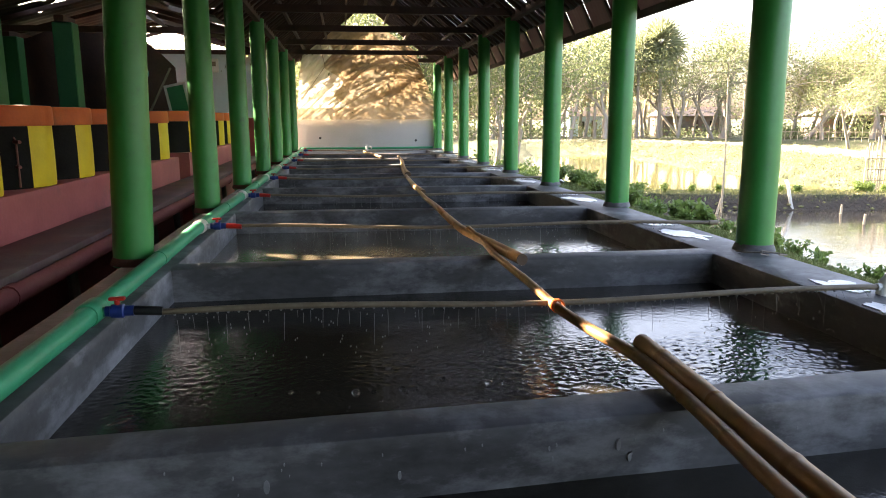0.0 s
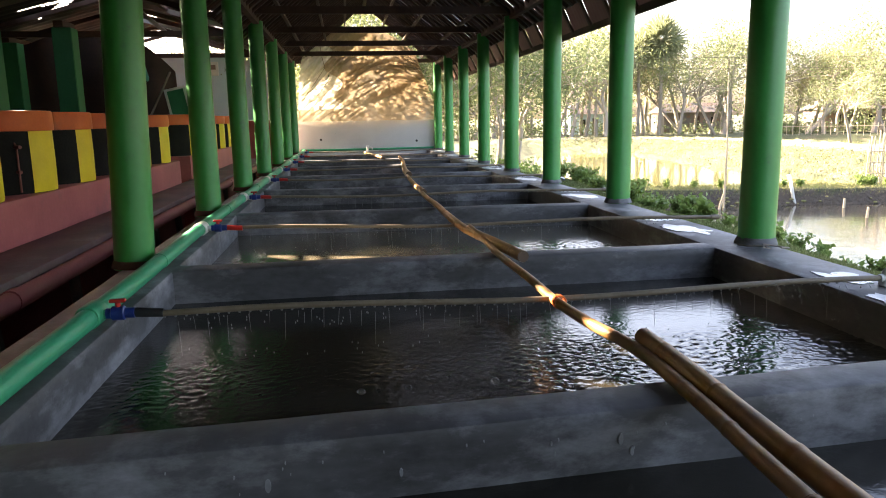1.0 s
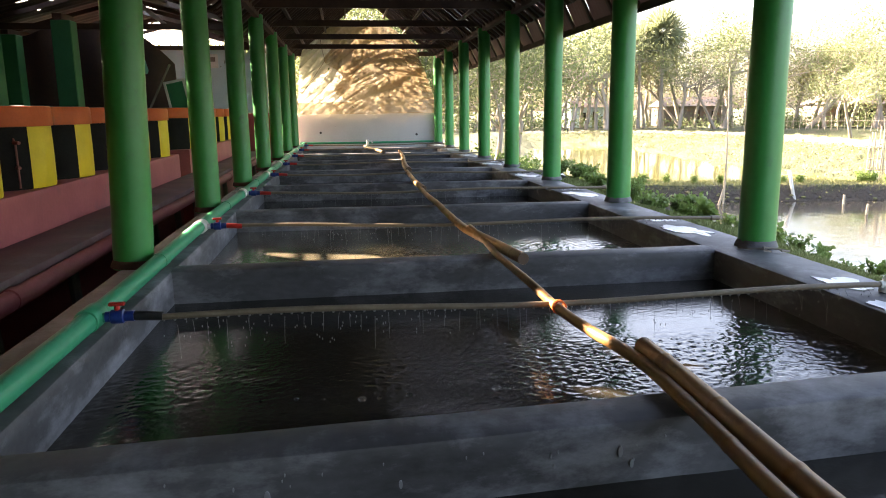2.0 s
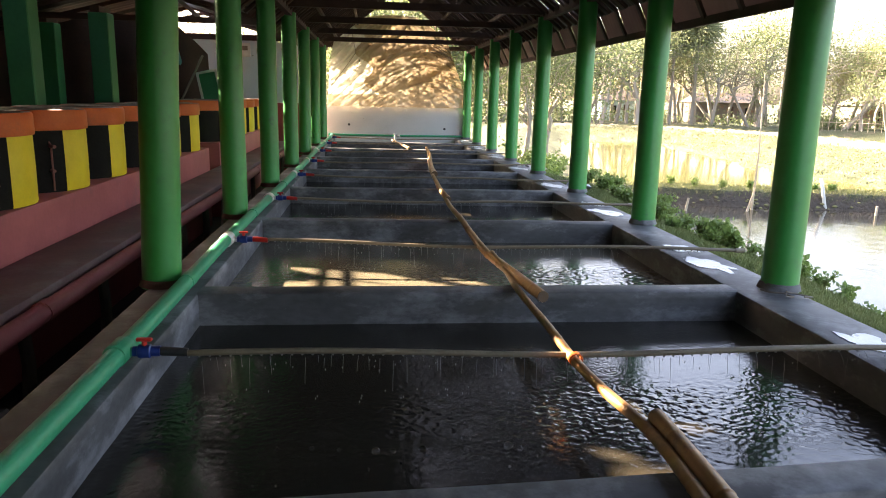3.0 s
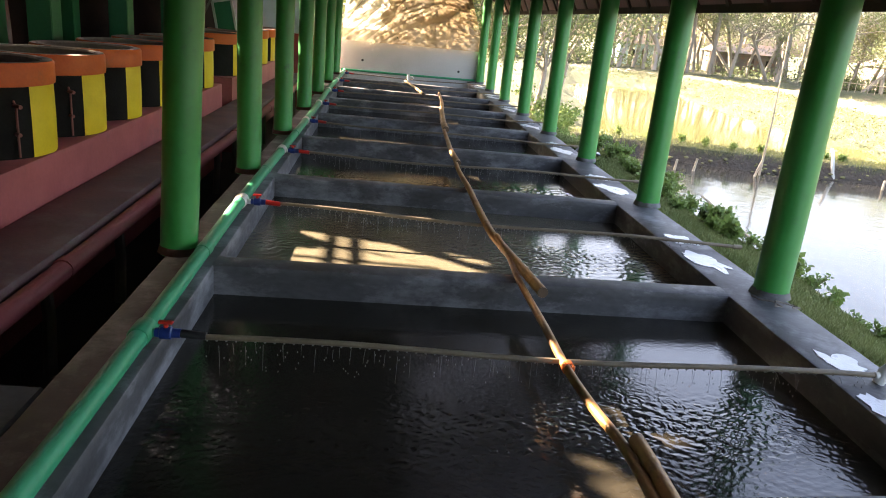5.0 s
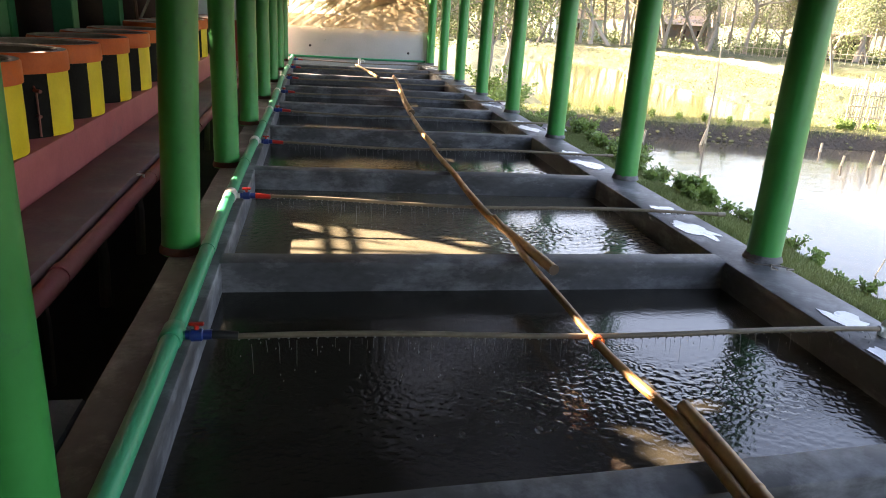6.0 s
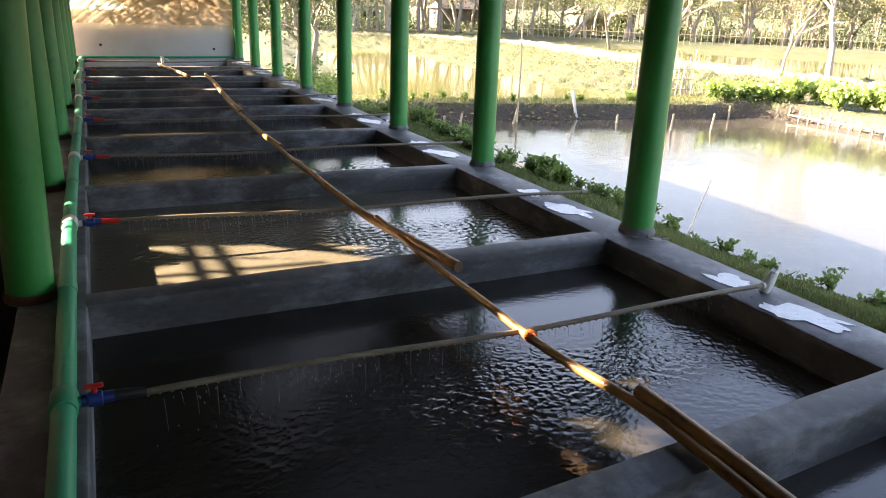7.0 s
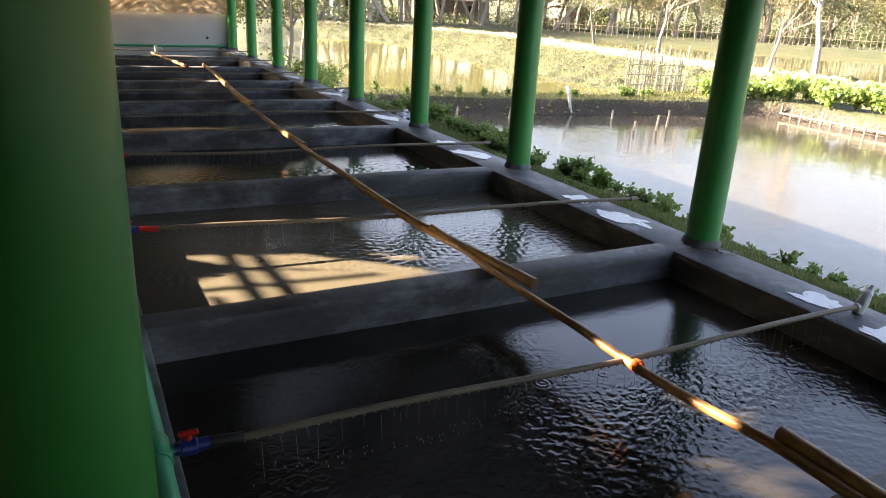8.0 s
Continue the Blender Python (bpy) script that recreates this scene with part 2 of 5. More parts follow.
JAR_INNER = mat("grey_jar_inside", (0.24, 0.19, 0.14), (0.14, 0.11, 0.085), 0.85, 4, 30, 0.2)
PINK = mat("faded_red_paint", (0.42, 0.095, 0.088), (0.33, 0.072, 0.07), 0.6, 1.6, 25, 0.08, c=(0.2, 0.07, 0.07), cscale=1.5, camt=0.15)
BENCH_TOP = mat("dusty_red_cement", (0.19, 0.085, 0.075), (0.13, 0.075, 0.068), 0.75, 1.8, 28, 0.1, c=(0.22, 0.16, 0.14), cscale=1.3, camt=0.3)
RED_WALL = mat("red_wall_paint", (0.33, 0.05, 0.045), (0.26, 0.04, 0.04), 0.65, 2, 25, 0.06)
BLUE_WALL = mat("pale_blue_wall_paint", (0.5, 0.62, 0.66), (0.42, 0.54, 0.58), 0.7, 1.5, 25, 0.05, c=(0.35, 0.42, 0.42), camt=0.12)
WHITE_WALL = mat("whitewashed_plaster", (0.5, 0.5, 0.48), (0.42, 0.42, 0.4), 0.8, 1.2, 25, 0.06, c=(0.4, 0.4, 0.37), camt=0.15)
WOOD = mat("dark_roof_timber", (0.075, 0.035, 0.02), (0.04, 0.02, 0.013), 0.75, 3, 30, 0.15, stretch=(1, 1, 1))
GREY_WOOD = mat("weathered_timber", (0.24, 0.2, 0.16), (0.16, 0.13, 0.1), 0.75, 3, 30, 0.12)
TIN = mat("old_tin_sheet", (0.14, 0.12, 0.105), (0.09, 0.075, 0.065), 0.55, 2, 30, 0.05, metal=0.2, c=(0.2, 0.1, 0.05), cscale=1.5, camt=0.35, objects=0.3)
PLASTIC_SHEET = mat("beige_plastic_sheet", (0.46, 0.35, 0.215), (0.34, 0.25, 0.15), 0.45, 1.2, 20, 0.06, c=(0.58, 0.51, 0.4), cscale=0.8, camt=0.35, through_light=0.14)
WHITE_SHEET = mat("white_plastic_sheet", (0.64, 0.6, 0.5), (0.55, 0.5, 0.4), 0.45, 1.2, 20, 0.06, through_light=0.25)
TIN_DARK = mat("dark_tin_sheet", (0.07, 0.055, 0.045), (0.04, 0.032, 0.028), 0.65, 2, 30, 0.08, c=(0.1, 0.05, 0.03), camt=0.3)
SKIRT = mat("faded_fibre_panel", (0.2, 0.095, 0.065), (0.12, 0.058, 0.045), 0.7, 2, 30, 0.08, objects=0.3, through_light=0.07)
BROWN_SHEET = mat("brown_tarpaulin", (0.1, 0.055, 0.038), (0.06, 0.036, 0.028), 0.7, 1.5, 20, 0.15)
TEAL_CLOTH = mat("teal_cloth", (0.08, 0.3, 0.27), (0.05, 0.2, 0.19), 0.9, 5, 60, 0.2)
RUST = mat("rusty_stain", (0.12, 0.045, 0.025), (0.07, 0.035, 0.025), 0.85, 8, 50, 0.2)
# white that paints sky glare on wet cement; also the cloth of the rags
PATCH = mat("white_glare_and_rag", (0.62, 0.63, 0.64), (0.5, 0.51, 0.53), 0.3, 9, 60, 0.1)
SPLASH = mat("dried_grey_splash", (0.24, 0.24, 0.245), (0.17, 0.17, 0.175), 0.7, 20, 90, 0.05)
PIPE_BROWN = mat("brown_painted_pipe", (0.26, 0.085, 0.06), (0.18, 0.06, 0.045), 0.7, 8, 50, 0.15)
EARTH = mat("pit_earth", (0.03, 0.024, 0.02), (0.05, 0.04, 0.03), 0.95, 3, 30, 0.3)
WATER_TANK = water_mat("turbid_tank_water", (0.019, 0.0165, 0.012), 40.0, 0.35, 0.003, ior=1.42)
# same turbid water, base colour lightened so the sun patch on it looks bright
WATER_LIGHTENED = water_mat("lightened_tank_water", (0.082, 0.072, 0.05), 40.0, 0.35, 0.003, ior=1.42)
WATER_POND = water_mat("milky_pond_water", (0.034, 0.032, 0.026), 2.2, 0.2, 0.03, 0.09)
WATER_GREEN = water_mat("olive_pond_water", (0.075, 0.075, 0.03), 2.2, 0.08, 0.02, 0.04)
DROP = water_mat("clear_drops", (0.15, 0.15, 0.145), 40, 0.1, 0.001, 0.03)
BUBBLE = water_mat("clear_bubbles", (0.9, 0.9, 0.9), 40, 0.0, 0.001, 0.02, 1.2)
BUBBLE.node_tree.nodes["Principled BSDF"].inputs["Transmission Weight"].default_value = 1.0
BARK = mat("pale_bark", (0.3, 0.265, 0.22), (0.2, 0.17, 0.135), 0.85, 3, 14, 0.3, objects=0.3, stretch=(1, 1, 0.4))
LEAF = mat("backlit_leaves", (0.17, 0.2, 0.09), (0.09, 0.12, 0.05), 0.6, 0.4, 6, 0.0, islands=0.5, objects=0.25, through_light=0.48, local=True)
LEAF_DRY = mat("yellowed_leaves", (0.25, 0.235, 0.1), (0.14, 0.15, 0.06), 0.6, 0.4, 6, 0.0, islands=0.5, objects=0.2, through_light=0.45, local=True)
PALM_LEAF = mat("grey_green_palm_leaves", (0.24, 0.26, 0.15), (0.14, 0.165, 0.085), 0.55, 0.4, 6, 0.0, islands=0.4, objects=0.2, through_light=0.4, local=True)
LEAF_NEAR = mat("fresh_green_leaves", (0.24, 0.33, 0.09), (0.13, 0.21, 0.05), 0.45, 3, 20, 0.0, islands=0.5, through_light=0.48)
GRASS = mat("grass_blades", (0.13, 0.17, 0.045), (0.22, 0.2, 0.085), 0.6, 1, 10, 0.0, islands=0.5, through_light=0.3)
TURF = mat("short_turf_blades", (0.15, 0.2, 0.06), (0.24, 0.25, 0.1), 0.6, 1, 10, 0.0, islands=0.5, through_light=0.3)
BANK_GRASS = mat("dull_bank_grass", (0.036, 0.048, 0.012), (0.068, 0.066, 0.024), 0.75, 0.5, 8, 0.0, islands=0.3, through_light=0.1)
CLOD = mat("dry_earth_clods", (0.17, 0.16, 0.07), (0.11, 0.12, 0.04), 0.95, 2, 14, 0.3, islands=0.4)
STRAW = mat("dry_sticks", (0.42, 0.36, 0.26), (0.3, 0.25, 0.17), 0.8, 5, 40, 0.1)

# ---- ground, ponds ----
POND = -2.15


def seg_dist(x, y, pts):
    d = np.full(x.shape, 1e9)
    for (ax, ay), (bx, by) in zip(pts[:-1], pts[1:]):
        ux, uy = bx - ax, by - ay
        t = np.clip(((x - ax) * ux + (y - ay) * uy) / (ux * ux + uy * uy), 0, 1)
        d = np.minimum(d, np.hypot(x - ax - t * ux, y - ay - t * uy))
    return d


def wobble(x, y, f):
    return np.sin(x * f + 1.3 * np.sin(y * f * 0.7)) * 0.5 + np.sin(y * f * 1.31 + 2.1 * np.sin(x * f * 0.43)) * 0.5


SHORE = [(3.13, -300), (3.18, 8), (3.25, 16), (4.6, 20.5), (5.0, 26)]
BUND = [(7.0, 25.6), (10.0, 24.3), (12.5, 23.35), (15.5, 22.95), (20.0, 21.6)]
DIKE = [(20.5, 22.5), (23.0, 22.0), (25.0, 19.8), (24.9, 14.0), (24.5, 5.0), (24.0, -60)]
PATHWAY = [(20.0, 72), (29.0, 69.0), (34.5, 58.0), (32.3, 44.0), (31.8, 35.0), (32.2, 31.2), (32.3, 27.5), (31.5, 22.0), (30.6, 5.0), (30.0, -60)]
WESTBANK = [(3.0, 22), (6.2, 39), (10.0, 56), (16, 72)]
FARBANK = [(-75, 80), (15, 77.5), (37, 80), (60, 69), (75, 50), (94, 12), (112, -75)]


def land(x, y):
    """The ground's height, how much of it is bare path and how much is mud."""
    x = x + 0.25 * wobble(x, y, 1.1)
    y = y + 0.25 * wobble(y, x, 0.9)
    lumps = 0.06 * wobble(x, y, 2.3) + 0.05 * wobble(y, x, 5.1) + 0.04 * wobble(x + y, x - y, 7.7)
    h = np.full(x.shape, POND - 0.7)
    path = np.zeros(x.shape)
    for pts, top, half, slope in ((SHORE, -0.07, 0.35, 0.66), (BUND, POND + 0.5, 0.75, 2.2), (DIKE, POND + 0.55, 1.0, 1.7), (PATHWAY, POND + 0.8, 2.2, 0.095), (WESTBANK, POND + 0.9, 1.7, 0.3), (FARBANK, POND + 0.65, 1.7, 0.14)):
        d = seg_dist(x, y, pts)
        if pts is PATHWAY:
            slope = slope + 0.5 * np.clip((25.5 - y) / 3, 0, 1)
        fall = slope * np.maximum(0, d - half)
        if pts is SHORE:
            fall = 0.3 * np.maximum(0, d - 0.1) + 0.95 * np.maximum(0, d - 0.6) + 0.2 * np.clip(y - 13, 0, 7)
        h = np.maximum(h, top - fall + lumps * (d > 0.75) * (2.0 if pts is PATHWAY else 1.0))
        if pts is PATHWAY:
            path = np.clip((2.5 - d) * 1.6, 0, 1) * (0.75 + 0.25 * wobble(x, y, 3.0))
    far = (y > 79.5) | (x > 114)
    h = np.where(far | (x < 3.1), np.maximum(h, POND + 0.55 + lumps), h)
    inside = (x > -9) & (x < 3.04) & (y > -13) & (y < 22.2)
    return np.where(inside, -1.25, h), path


gx = np.concatenate([np.linspace(-600, -30, 12), np.linspace(-20, 2.6, 14), np.linspace(2.95, 38, 140), np.linspace(39, 118, 70), np.linspace(128, 900, 16)])
gy = np.concatenate([np.linspace(-600, -40, 10), np.linspace(-30, 0, 20), np.linspace(0.4, 20.6, 67), np.linspace(20.75, 26.6, 60), np.linspace(26.9, 34, 24), np.linspace(34.6, 90, 80), np.linspace(95, 1200, 20)])
GX, GY = np.meshgrid(gx, gy)
GZ, GP = land(GX, GY)
ground_shape = Shape()
nx, ny = len(gx), len(gy)
ground_shape.v = list(zip(GX.ravel().tolist(), GY.ravel().tolist(), GZ.ravel().tolist()))
ground_shape.f = [(j * nx + i, j * nx + i + 1, (j + 1) * nx + i + 1, (j + 1) * nx + i) for j in range(ny - 1) for i in range(nx - 1)]
ground_shape.m = [0] * len(ground_shape.f)


def ground_material():
    m = bpy.data.materials.new("grassy_earth")
    m.use_nodes = True
    N, L = m.node_tree.nodes, m.node_tree.links
    p = N["Principled BSDF"]
    p.inputs["Roughness"].default_value = 0.9
    g = N.new("ShaderNodeNewGeometry")
    n1, n2 = N.new("ShaderNodeTexNoise"), N.new("ShaderNodeTexNoise")
    for n, s in ((n1, 0.8), (n2, 9.0)):
        n.inputs["Scale"].default_value, n.inputs["Detail"].default_value = s, 8
        L.new(g.outputs["Position"], n.inputs["Vector"])

    def mixed(fac, a, b):
        x = N.new("ShaderNodeMix")
        x.data_type = "RGBA"
        for key, val in (("Factor", fac), ("A", a), ("B", b)):
            if isinstance(val, tuple):
                x.inputs[key].default_value = (*val, 1)
            else:
                L.new(val, x.inputs[key])
        return x.outputs["Result"]

    def ranged(sock, lo, hi):
        r = N.new("ShaderNodeMapRange")
        r.inputs["From Min"].default_value, r.inputs["From Max"].default_value = lo, hi
        L.new(sock, r.inputs[0])
        return r.outputs[0]

    grass = mixed(ranged(n2.outputs[0], 0.38, 0.62), (0.02, 0.034, 0.008), (0.042, 0.047, 0.015))
    soil = mixed(n2.outputs[0], (0.04, 0.035, 0.02), (0.085, 0.072, 0.042))
    col = mixed(ranged(n1.outputs[0], 0.56, 0.68), grass, soil)
    at = N.new("ShaderNodeAttribute")
    at.attribute_name = "bare"
    pale = mixed(n2.outputs[0], (0.19, 0.165, 0.115), (0.28, 0.24, 0.175))
    col = mixed(at.outputs["Fac"], col, pale)
    at2 = N.new("ShaderNodeAttribute")
    at2.attribute_name = "mud"
    col = mixed(at2.outputs["Fac"], col, (0.05, 0.04, 0.03))
    L.new(col, p.inputs["Base Color"])
    bm = N.new("ShaderNodeBump")
    bm.inputs["Strength"].default_value, bm.inputs["Distance"].default_value = 1.0, 0.12
    L.new(n2.outputs[0], bm.inputs["Height"])
    L.new(bm.outputs[0], p.inputs["Normal"])
    return m


ground = struct("ground", ground_shape, ground_material(), "grassy banks and bare earth dikes round fish ponds", "ground")
gs = (np.gradient(GZ, gy, axis=0) ** 2 + np.gradient(GZ, gx, axis=1) ** 2)
MUD = np.clip((np.sqrt(gs) - 0.55) * 2.5, 0, 1) * (GZ < POND + 0.48)
for key, val in (("bare", GP), ("mud", MUD)):
    at = ground.data.attributes.new(key, "FLOAT", "POINT")
    at.data.foreach_set("value", val.ravel().astype(np.float32))

pond = Shape()
pond.add([(3.2, -300, POND), (24.9, -300, POND), (24.9, 21.0, POND), (20.0, 21.6, POND), (12.5, 23.35, POND), (7.0, 25.6, POND), (3.2, 27.0, POND)], [(0, 1, 2, 3, 4, 5, 6)])
pond_water = struct("water", pond, WATER_POND, "calm milky pond water reflecting the sky", "water")
pond = Shape()
pond.add([(3.2, 27.0, POND), (7.0, 25.6, POND), (12.5, 23.35, POND), (20.0, 21.6, POND), (24.9, 21.0, POND), (26.0, 92, POND), (3.2, 92, POND), (24.9, -300, POND), (400, -300, POND), (400, 92, POND)], [(0, 1, 2, 3, 4, 5, 6), (4, 7, 8, 9, 5)])
struct("water_far", pond, WATER_GREEN, "still olive green pond water beyond the bund", "water")

# ---- tanks ----
XL, XR = -0.81, 2.64          # inner faces of the long walls
# each cross wall by its middle, and how far its pond end lies ahead of the other
CROSS = [-10.2, -7.75, -5.3, -2.85, -0.42, 2.245, 4.668, 7.225, 9.63, 11.98, 14.33, 16.68, 19.03]
LEAD = [0.0] * 5 + [0.2, 0.0] + [-0.14] * 6
WATER = -0.2
struct("wall_left", rounded_wall("y", -12, 21.2, -1.145, XL, -1.2, 0.0, n=160, seed=3), CONCRETE, "long grey cement tank wall carrying the green pipe", "tank wall")
struct("wall_right", rounded_wall("y", -12, 21.2, XR, 3.05, -1.2, 0.0, n=160, seed=8), CONCRETE, "long grey cement tank wall along the pond bank", "tank wall")
for k, y in enumerate(CROSS):
    sk = LEAD[k] / 3.47
    y -= LEAD[k] / 2
    struct("wall_cross_%d" % (k + 1), rounded_wall("x", XL - 0.01, XR + 0.01, y - 0.095, y + 0.095, -1.2, 0.0, n=60, skew=sk, seed=11 * k), CONCRETE, "grey cement cross wall between two hatchery tanks", "tank wall")
floor = Shape().box(-1.13, 3.03, -12, 21.2, -1.24, -0.95)
struct("floor_tanks", floor, CONCRETE_DARK, "dark cement floor under the tank water", "tank floor")


def ripple_height(x, y, y0, seed, amp, fine=260.0):
    """Small waves on tank water, with rings where the pipe drips."""
    r = np.random.default_rng(seed)
    z = np.zeros(x.shape)
    for _ in range(40):
        a, k, ph = r.uniform(0, 6.28), r.uniform(min(70, fine * 0.5), fine), r.uniform(0, 6.28)
        z += np.sin(k * (x * math.cos(a) + y * math.sin(a)) + ph) * 0.03 / k
    near = np.exp(-((y - y0 + 0.2) / 0.36) ** 2)
    z *= (0.4 + 0.6 / (1 + np.exp(-(x - 0.75) * 5))) * (0.09 + (0.1 + 1.05 * near) / (1 + np.exp((y - y0 - 0.04) * 14)))
    for _ in range(210):
        cx, cy = r.uniform(XL + 0.1, XR - 0.1), y0 - 0.12 + r.normal(0, 0.2)
        d = np.hypot(x - cx, y - cy)
        w, q = r.uniform(0.018, 0.03), r.uniform(0.0, 0.05)
        z += np.exp(-((d - q) / 0.024) ** 2) * np.cos((d - q) / w * 6.28) * r.uniform(0.0004, 0.0012) * (0.6 if cx < 0.6 else 1.0)
    return z * amp


LATERAL = [(3.44, 3.37), (6.01, 5.68), (8.36, 8.19), (10.78, 10.5), (12.98, 12.9), (15.3, 15.2), (17.7, 17.55), (20.0, 19.9)]
edges = CROSS + [21.15]
tank_waters = []
for k in range(len(edges) - 1):
    y0, y1 = edges[k], edges[k + 1]
    n = 0.7 if k == 5 else 1.2 if k == 6 else 2.0 if k == 7 else 3.0 if k in (4, 8) else 6.0
    xs = np.arange(XL - 0.1, XR + 0.11, n / 100)
    skew = 0.09 if k == 4 else 0.0
    ys = np.arange(y0, y1 + 0.001 + skew, n / 100)
    X, Y = np.meshgrid(xs, ys)
    yl = LATERAL[k - 5][0] if k >= 5 else y0 + 1.3
    Z = WATER + ripple_height(X, Y, yl, 40 + k, 1.0 if k > 4 else 0.5, min(260, 210 / n))
    s = Shape()
    s.v = list(zip(X.ravel().tolist(), Y.ravel().tolist(), Z.ravel().tolist()))
    a, b = len(xs), len(ys)
    s.f = [(j * a + i, j * a + i + 1, (j + 1) * a + i + 1, (j + 1) * a + i) for j in range(b - 1) for i in range(a - 1)]
    s.m = [0] * len(s.f)
    tank_waters.append(struct("water_tank_%d" % (k + 1), s, WATER_LIGHTENED if k == 6 else WATER_TANK, "dark turbid tank water with ripples under the dripping pipe", "water"))

# white patches paint the sky's glare where the pipe ends wet the wall
for k, (ya, yb) in enumerate(LATERAL):
    s = Shape()
    s.smooth = False
    for cx, cy, lx, ly in ((2.83, yb + 0.21, 0.1, 0.15), (2.8, yb - 0.37, 0.11, 0.24)):
        n = 30
        ring = []
        for i in range(n):
            a = 2 * math.pi * i / n
            q = 1 + 0.7 * noise.noise((math.cos(a) * 1.9 + k * 3, math.sin(a) * 1.9, cy * 3)) + 0.25 * noise.noise((math.cos(a) * 6 + k, math.sin(a) * 6, cx))
            ring.append((cx + lx * q * math.cos(a) - 0.3 * ly * math.sin(a), cy + ly * q * math.sin(a), 0.0065))
        s.add(ring + [(p[0], p[1], -0.01) for p in ring], [tuple(range(n))] + [(i, i + n, (i + 1) % n + n, (i + 1) % n) for i in range(n)])
    struct("trim", s, PATCH, "white patches painted as sky glare on the wet tank wall", "stain")

# dried splashes on the near cross wall
for i in range(26):
    x = rng.uniform(-0.3, 1.9)
    z = -0.04 - 0.1 * rng.random() ** 1.3
    h = rng.choice([0.004, 0.004, 0.006, 0.016]) * rng.uniform(0.8, 1.3)
    y = CROSS[5] - 0.195 + 0.0576 * (x - XL) - 0.0035
    sp = Shape()
    ring = [(x + 0.42 * h * math.cos(a), y, z + h * math.sin(a)) for a in np.linspace(0, 6.283, 13)[:-1]]
    sp.add(ring + [(p[0], p[1] + 0.012, p[2]) for p in ring], [tuple(range(12)), *[(q, q + 12, (q + 1) % 12 + 12, (q + 1) % 12) for q in range(12)]])
    struct("trim", sp, SPLASH, "dried white splash on the tank wall", "stain")

# ---- left platform, pit and bench ----
struct("floor_platform", Shape().box(-8.5, -1.147, -12, 2.985, -1.2, -0.004, 0.012), CONCRETE_DARK, "dark cement platform beside the tanks", "floor")
struct("floor_pit", Shape().box(-8.6, -1.147, 2.985, 21.1, -1.23, -1.05), EARTH, "dark earth floor of the drain pit", "floor")


def ledge(y0, y1, top):
    struct("wall_ledge", rounded_wall("y", y0, y1, -4.2, -2.49, -1.05, top, n=60, seed=y0), PINK, "faded red painted cement plinth under the jars", "plinth")


ledge(-11.9, 12.68, 0.275)
ledge(13.5, 20.3, 0.3)
struct("bench_slab", rounded_wall("y", 2.995, 20.4, -2.485, -1.93, -0.22, -0.1, n=80, seed=5), BENCH_TOP, "faded red cement bench slab over the drain pit", "bench")
for k in range(13):
    y = 3.6 + 1.37 * k
    t = thing("bench_post", "rough dark wooden post under the bench slab", "post", "posts under the bench", at=(-2.08 + 0.05 * math.sin(k * 7), y, -1.05))
    part("post", Shape().tube([(0, 0, 0), (0.02, 0.01, 0.45), (0.0, 0.0, 0.83)], [0.05, 0.045, 0.045], 8), GREY_WOOD, t)
rp = thing("red_pipe", "dull red painted drain pipe along the bench edge", "pipe", at=(-1.86, 0, -0.2))
part("pipe", Shape().tube([(0.0, y, 0.006 * math.sin(y)) for y in np.linspace(3.0, 20.3, 30)], 0.066, 14), PINK, rp)
for y in (4.9, 7.6, 10.6, 13.6, 16.6):
    part("joint_ring", Shape().tube([(0, y - 0.05, 0), (0, y + 0.05, 0)], 0.073, 14), PINK, rp)
part("bracket", Shape().tube([(0, 7.3, 0.03), (0, 7.3, 0.1), (-0.06, 7.3, 0.1)], 0.012, 8), WHITE_PVC, rp)


# ---- jars ----
def jar(y, turn, tap):
    t = thing("cement_jar", "black cement jar with yellow stripes and orange rim", "jar", "striped cement jars on the plinth", at=(-3.02, y, 0.275))
    R = 0.525
    s = Shape().lathe([(0.02, 0.03), (R - 0.07, 0.03), (R - 0.07, 0.02), (R - 0.01, 0.0), (R, 0.02), (R + 0.004, 0.3), (R, 0.56)], 48)
    part("body", s, JAR_BLACK, t)
    s = Shape().lathe([(R - 0.075, 0.05), (R - 0.075, 0.722)], 48)
    part("inside", s, JAR_INNER, t, "rough grey cement inside of the jar")
    s = Shape().lathe([(R, 0.556), (R + 0.022, 0.56), (R + 0.026, 0.58), (R + 0.024, 0.72), (R + 0.012, 0.738)], 48)
    rim = part("rim_band", s, JAR_ORANGE, t, "orange painted rim band")
    s = Shape().lathe([(R + 0.012, 0.738), (R - 0.02, 0.742), (R - 0.06, 0.738), (R - 0.075, 0.72)], 48)
    part("lip", s, JAR_INNER, rim, "bare cement lip")
    for a in (0, 120, 240):
        s = Shape().lathe([(R + 0.001, 0.004), (R + 0.006, 0.02), (R + 0.009, 0.3), (R + 0.006, 0.557)], 12, a - 26 + turn, a + 36 + turn)
        part("yellow_stripe", s, JAR_YELLOW, t, "yellow painted stripe")
    if not tap:
        return t
    s = Shape().tube([(R + 0.03, 0.0, 0.02), (R + 0.03, 0, 0.42), (R - 0.01, 0, 0.46)], 0.009, 8)
    s.tube([(R, -0.0, 0.2), (R + 0.06, 0, 0.2)], 0.016, 8).tube([(R, 0.0, 0.42), (R + 0.1, 0.0, 0.42)], 0.016, 8)
    o = part("water_tap", s, PIPE_BROWN, t, "small rusty standpipe with tap")
    o.rotation_euler = (0, 0, radians(-40))
    return t


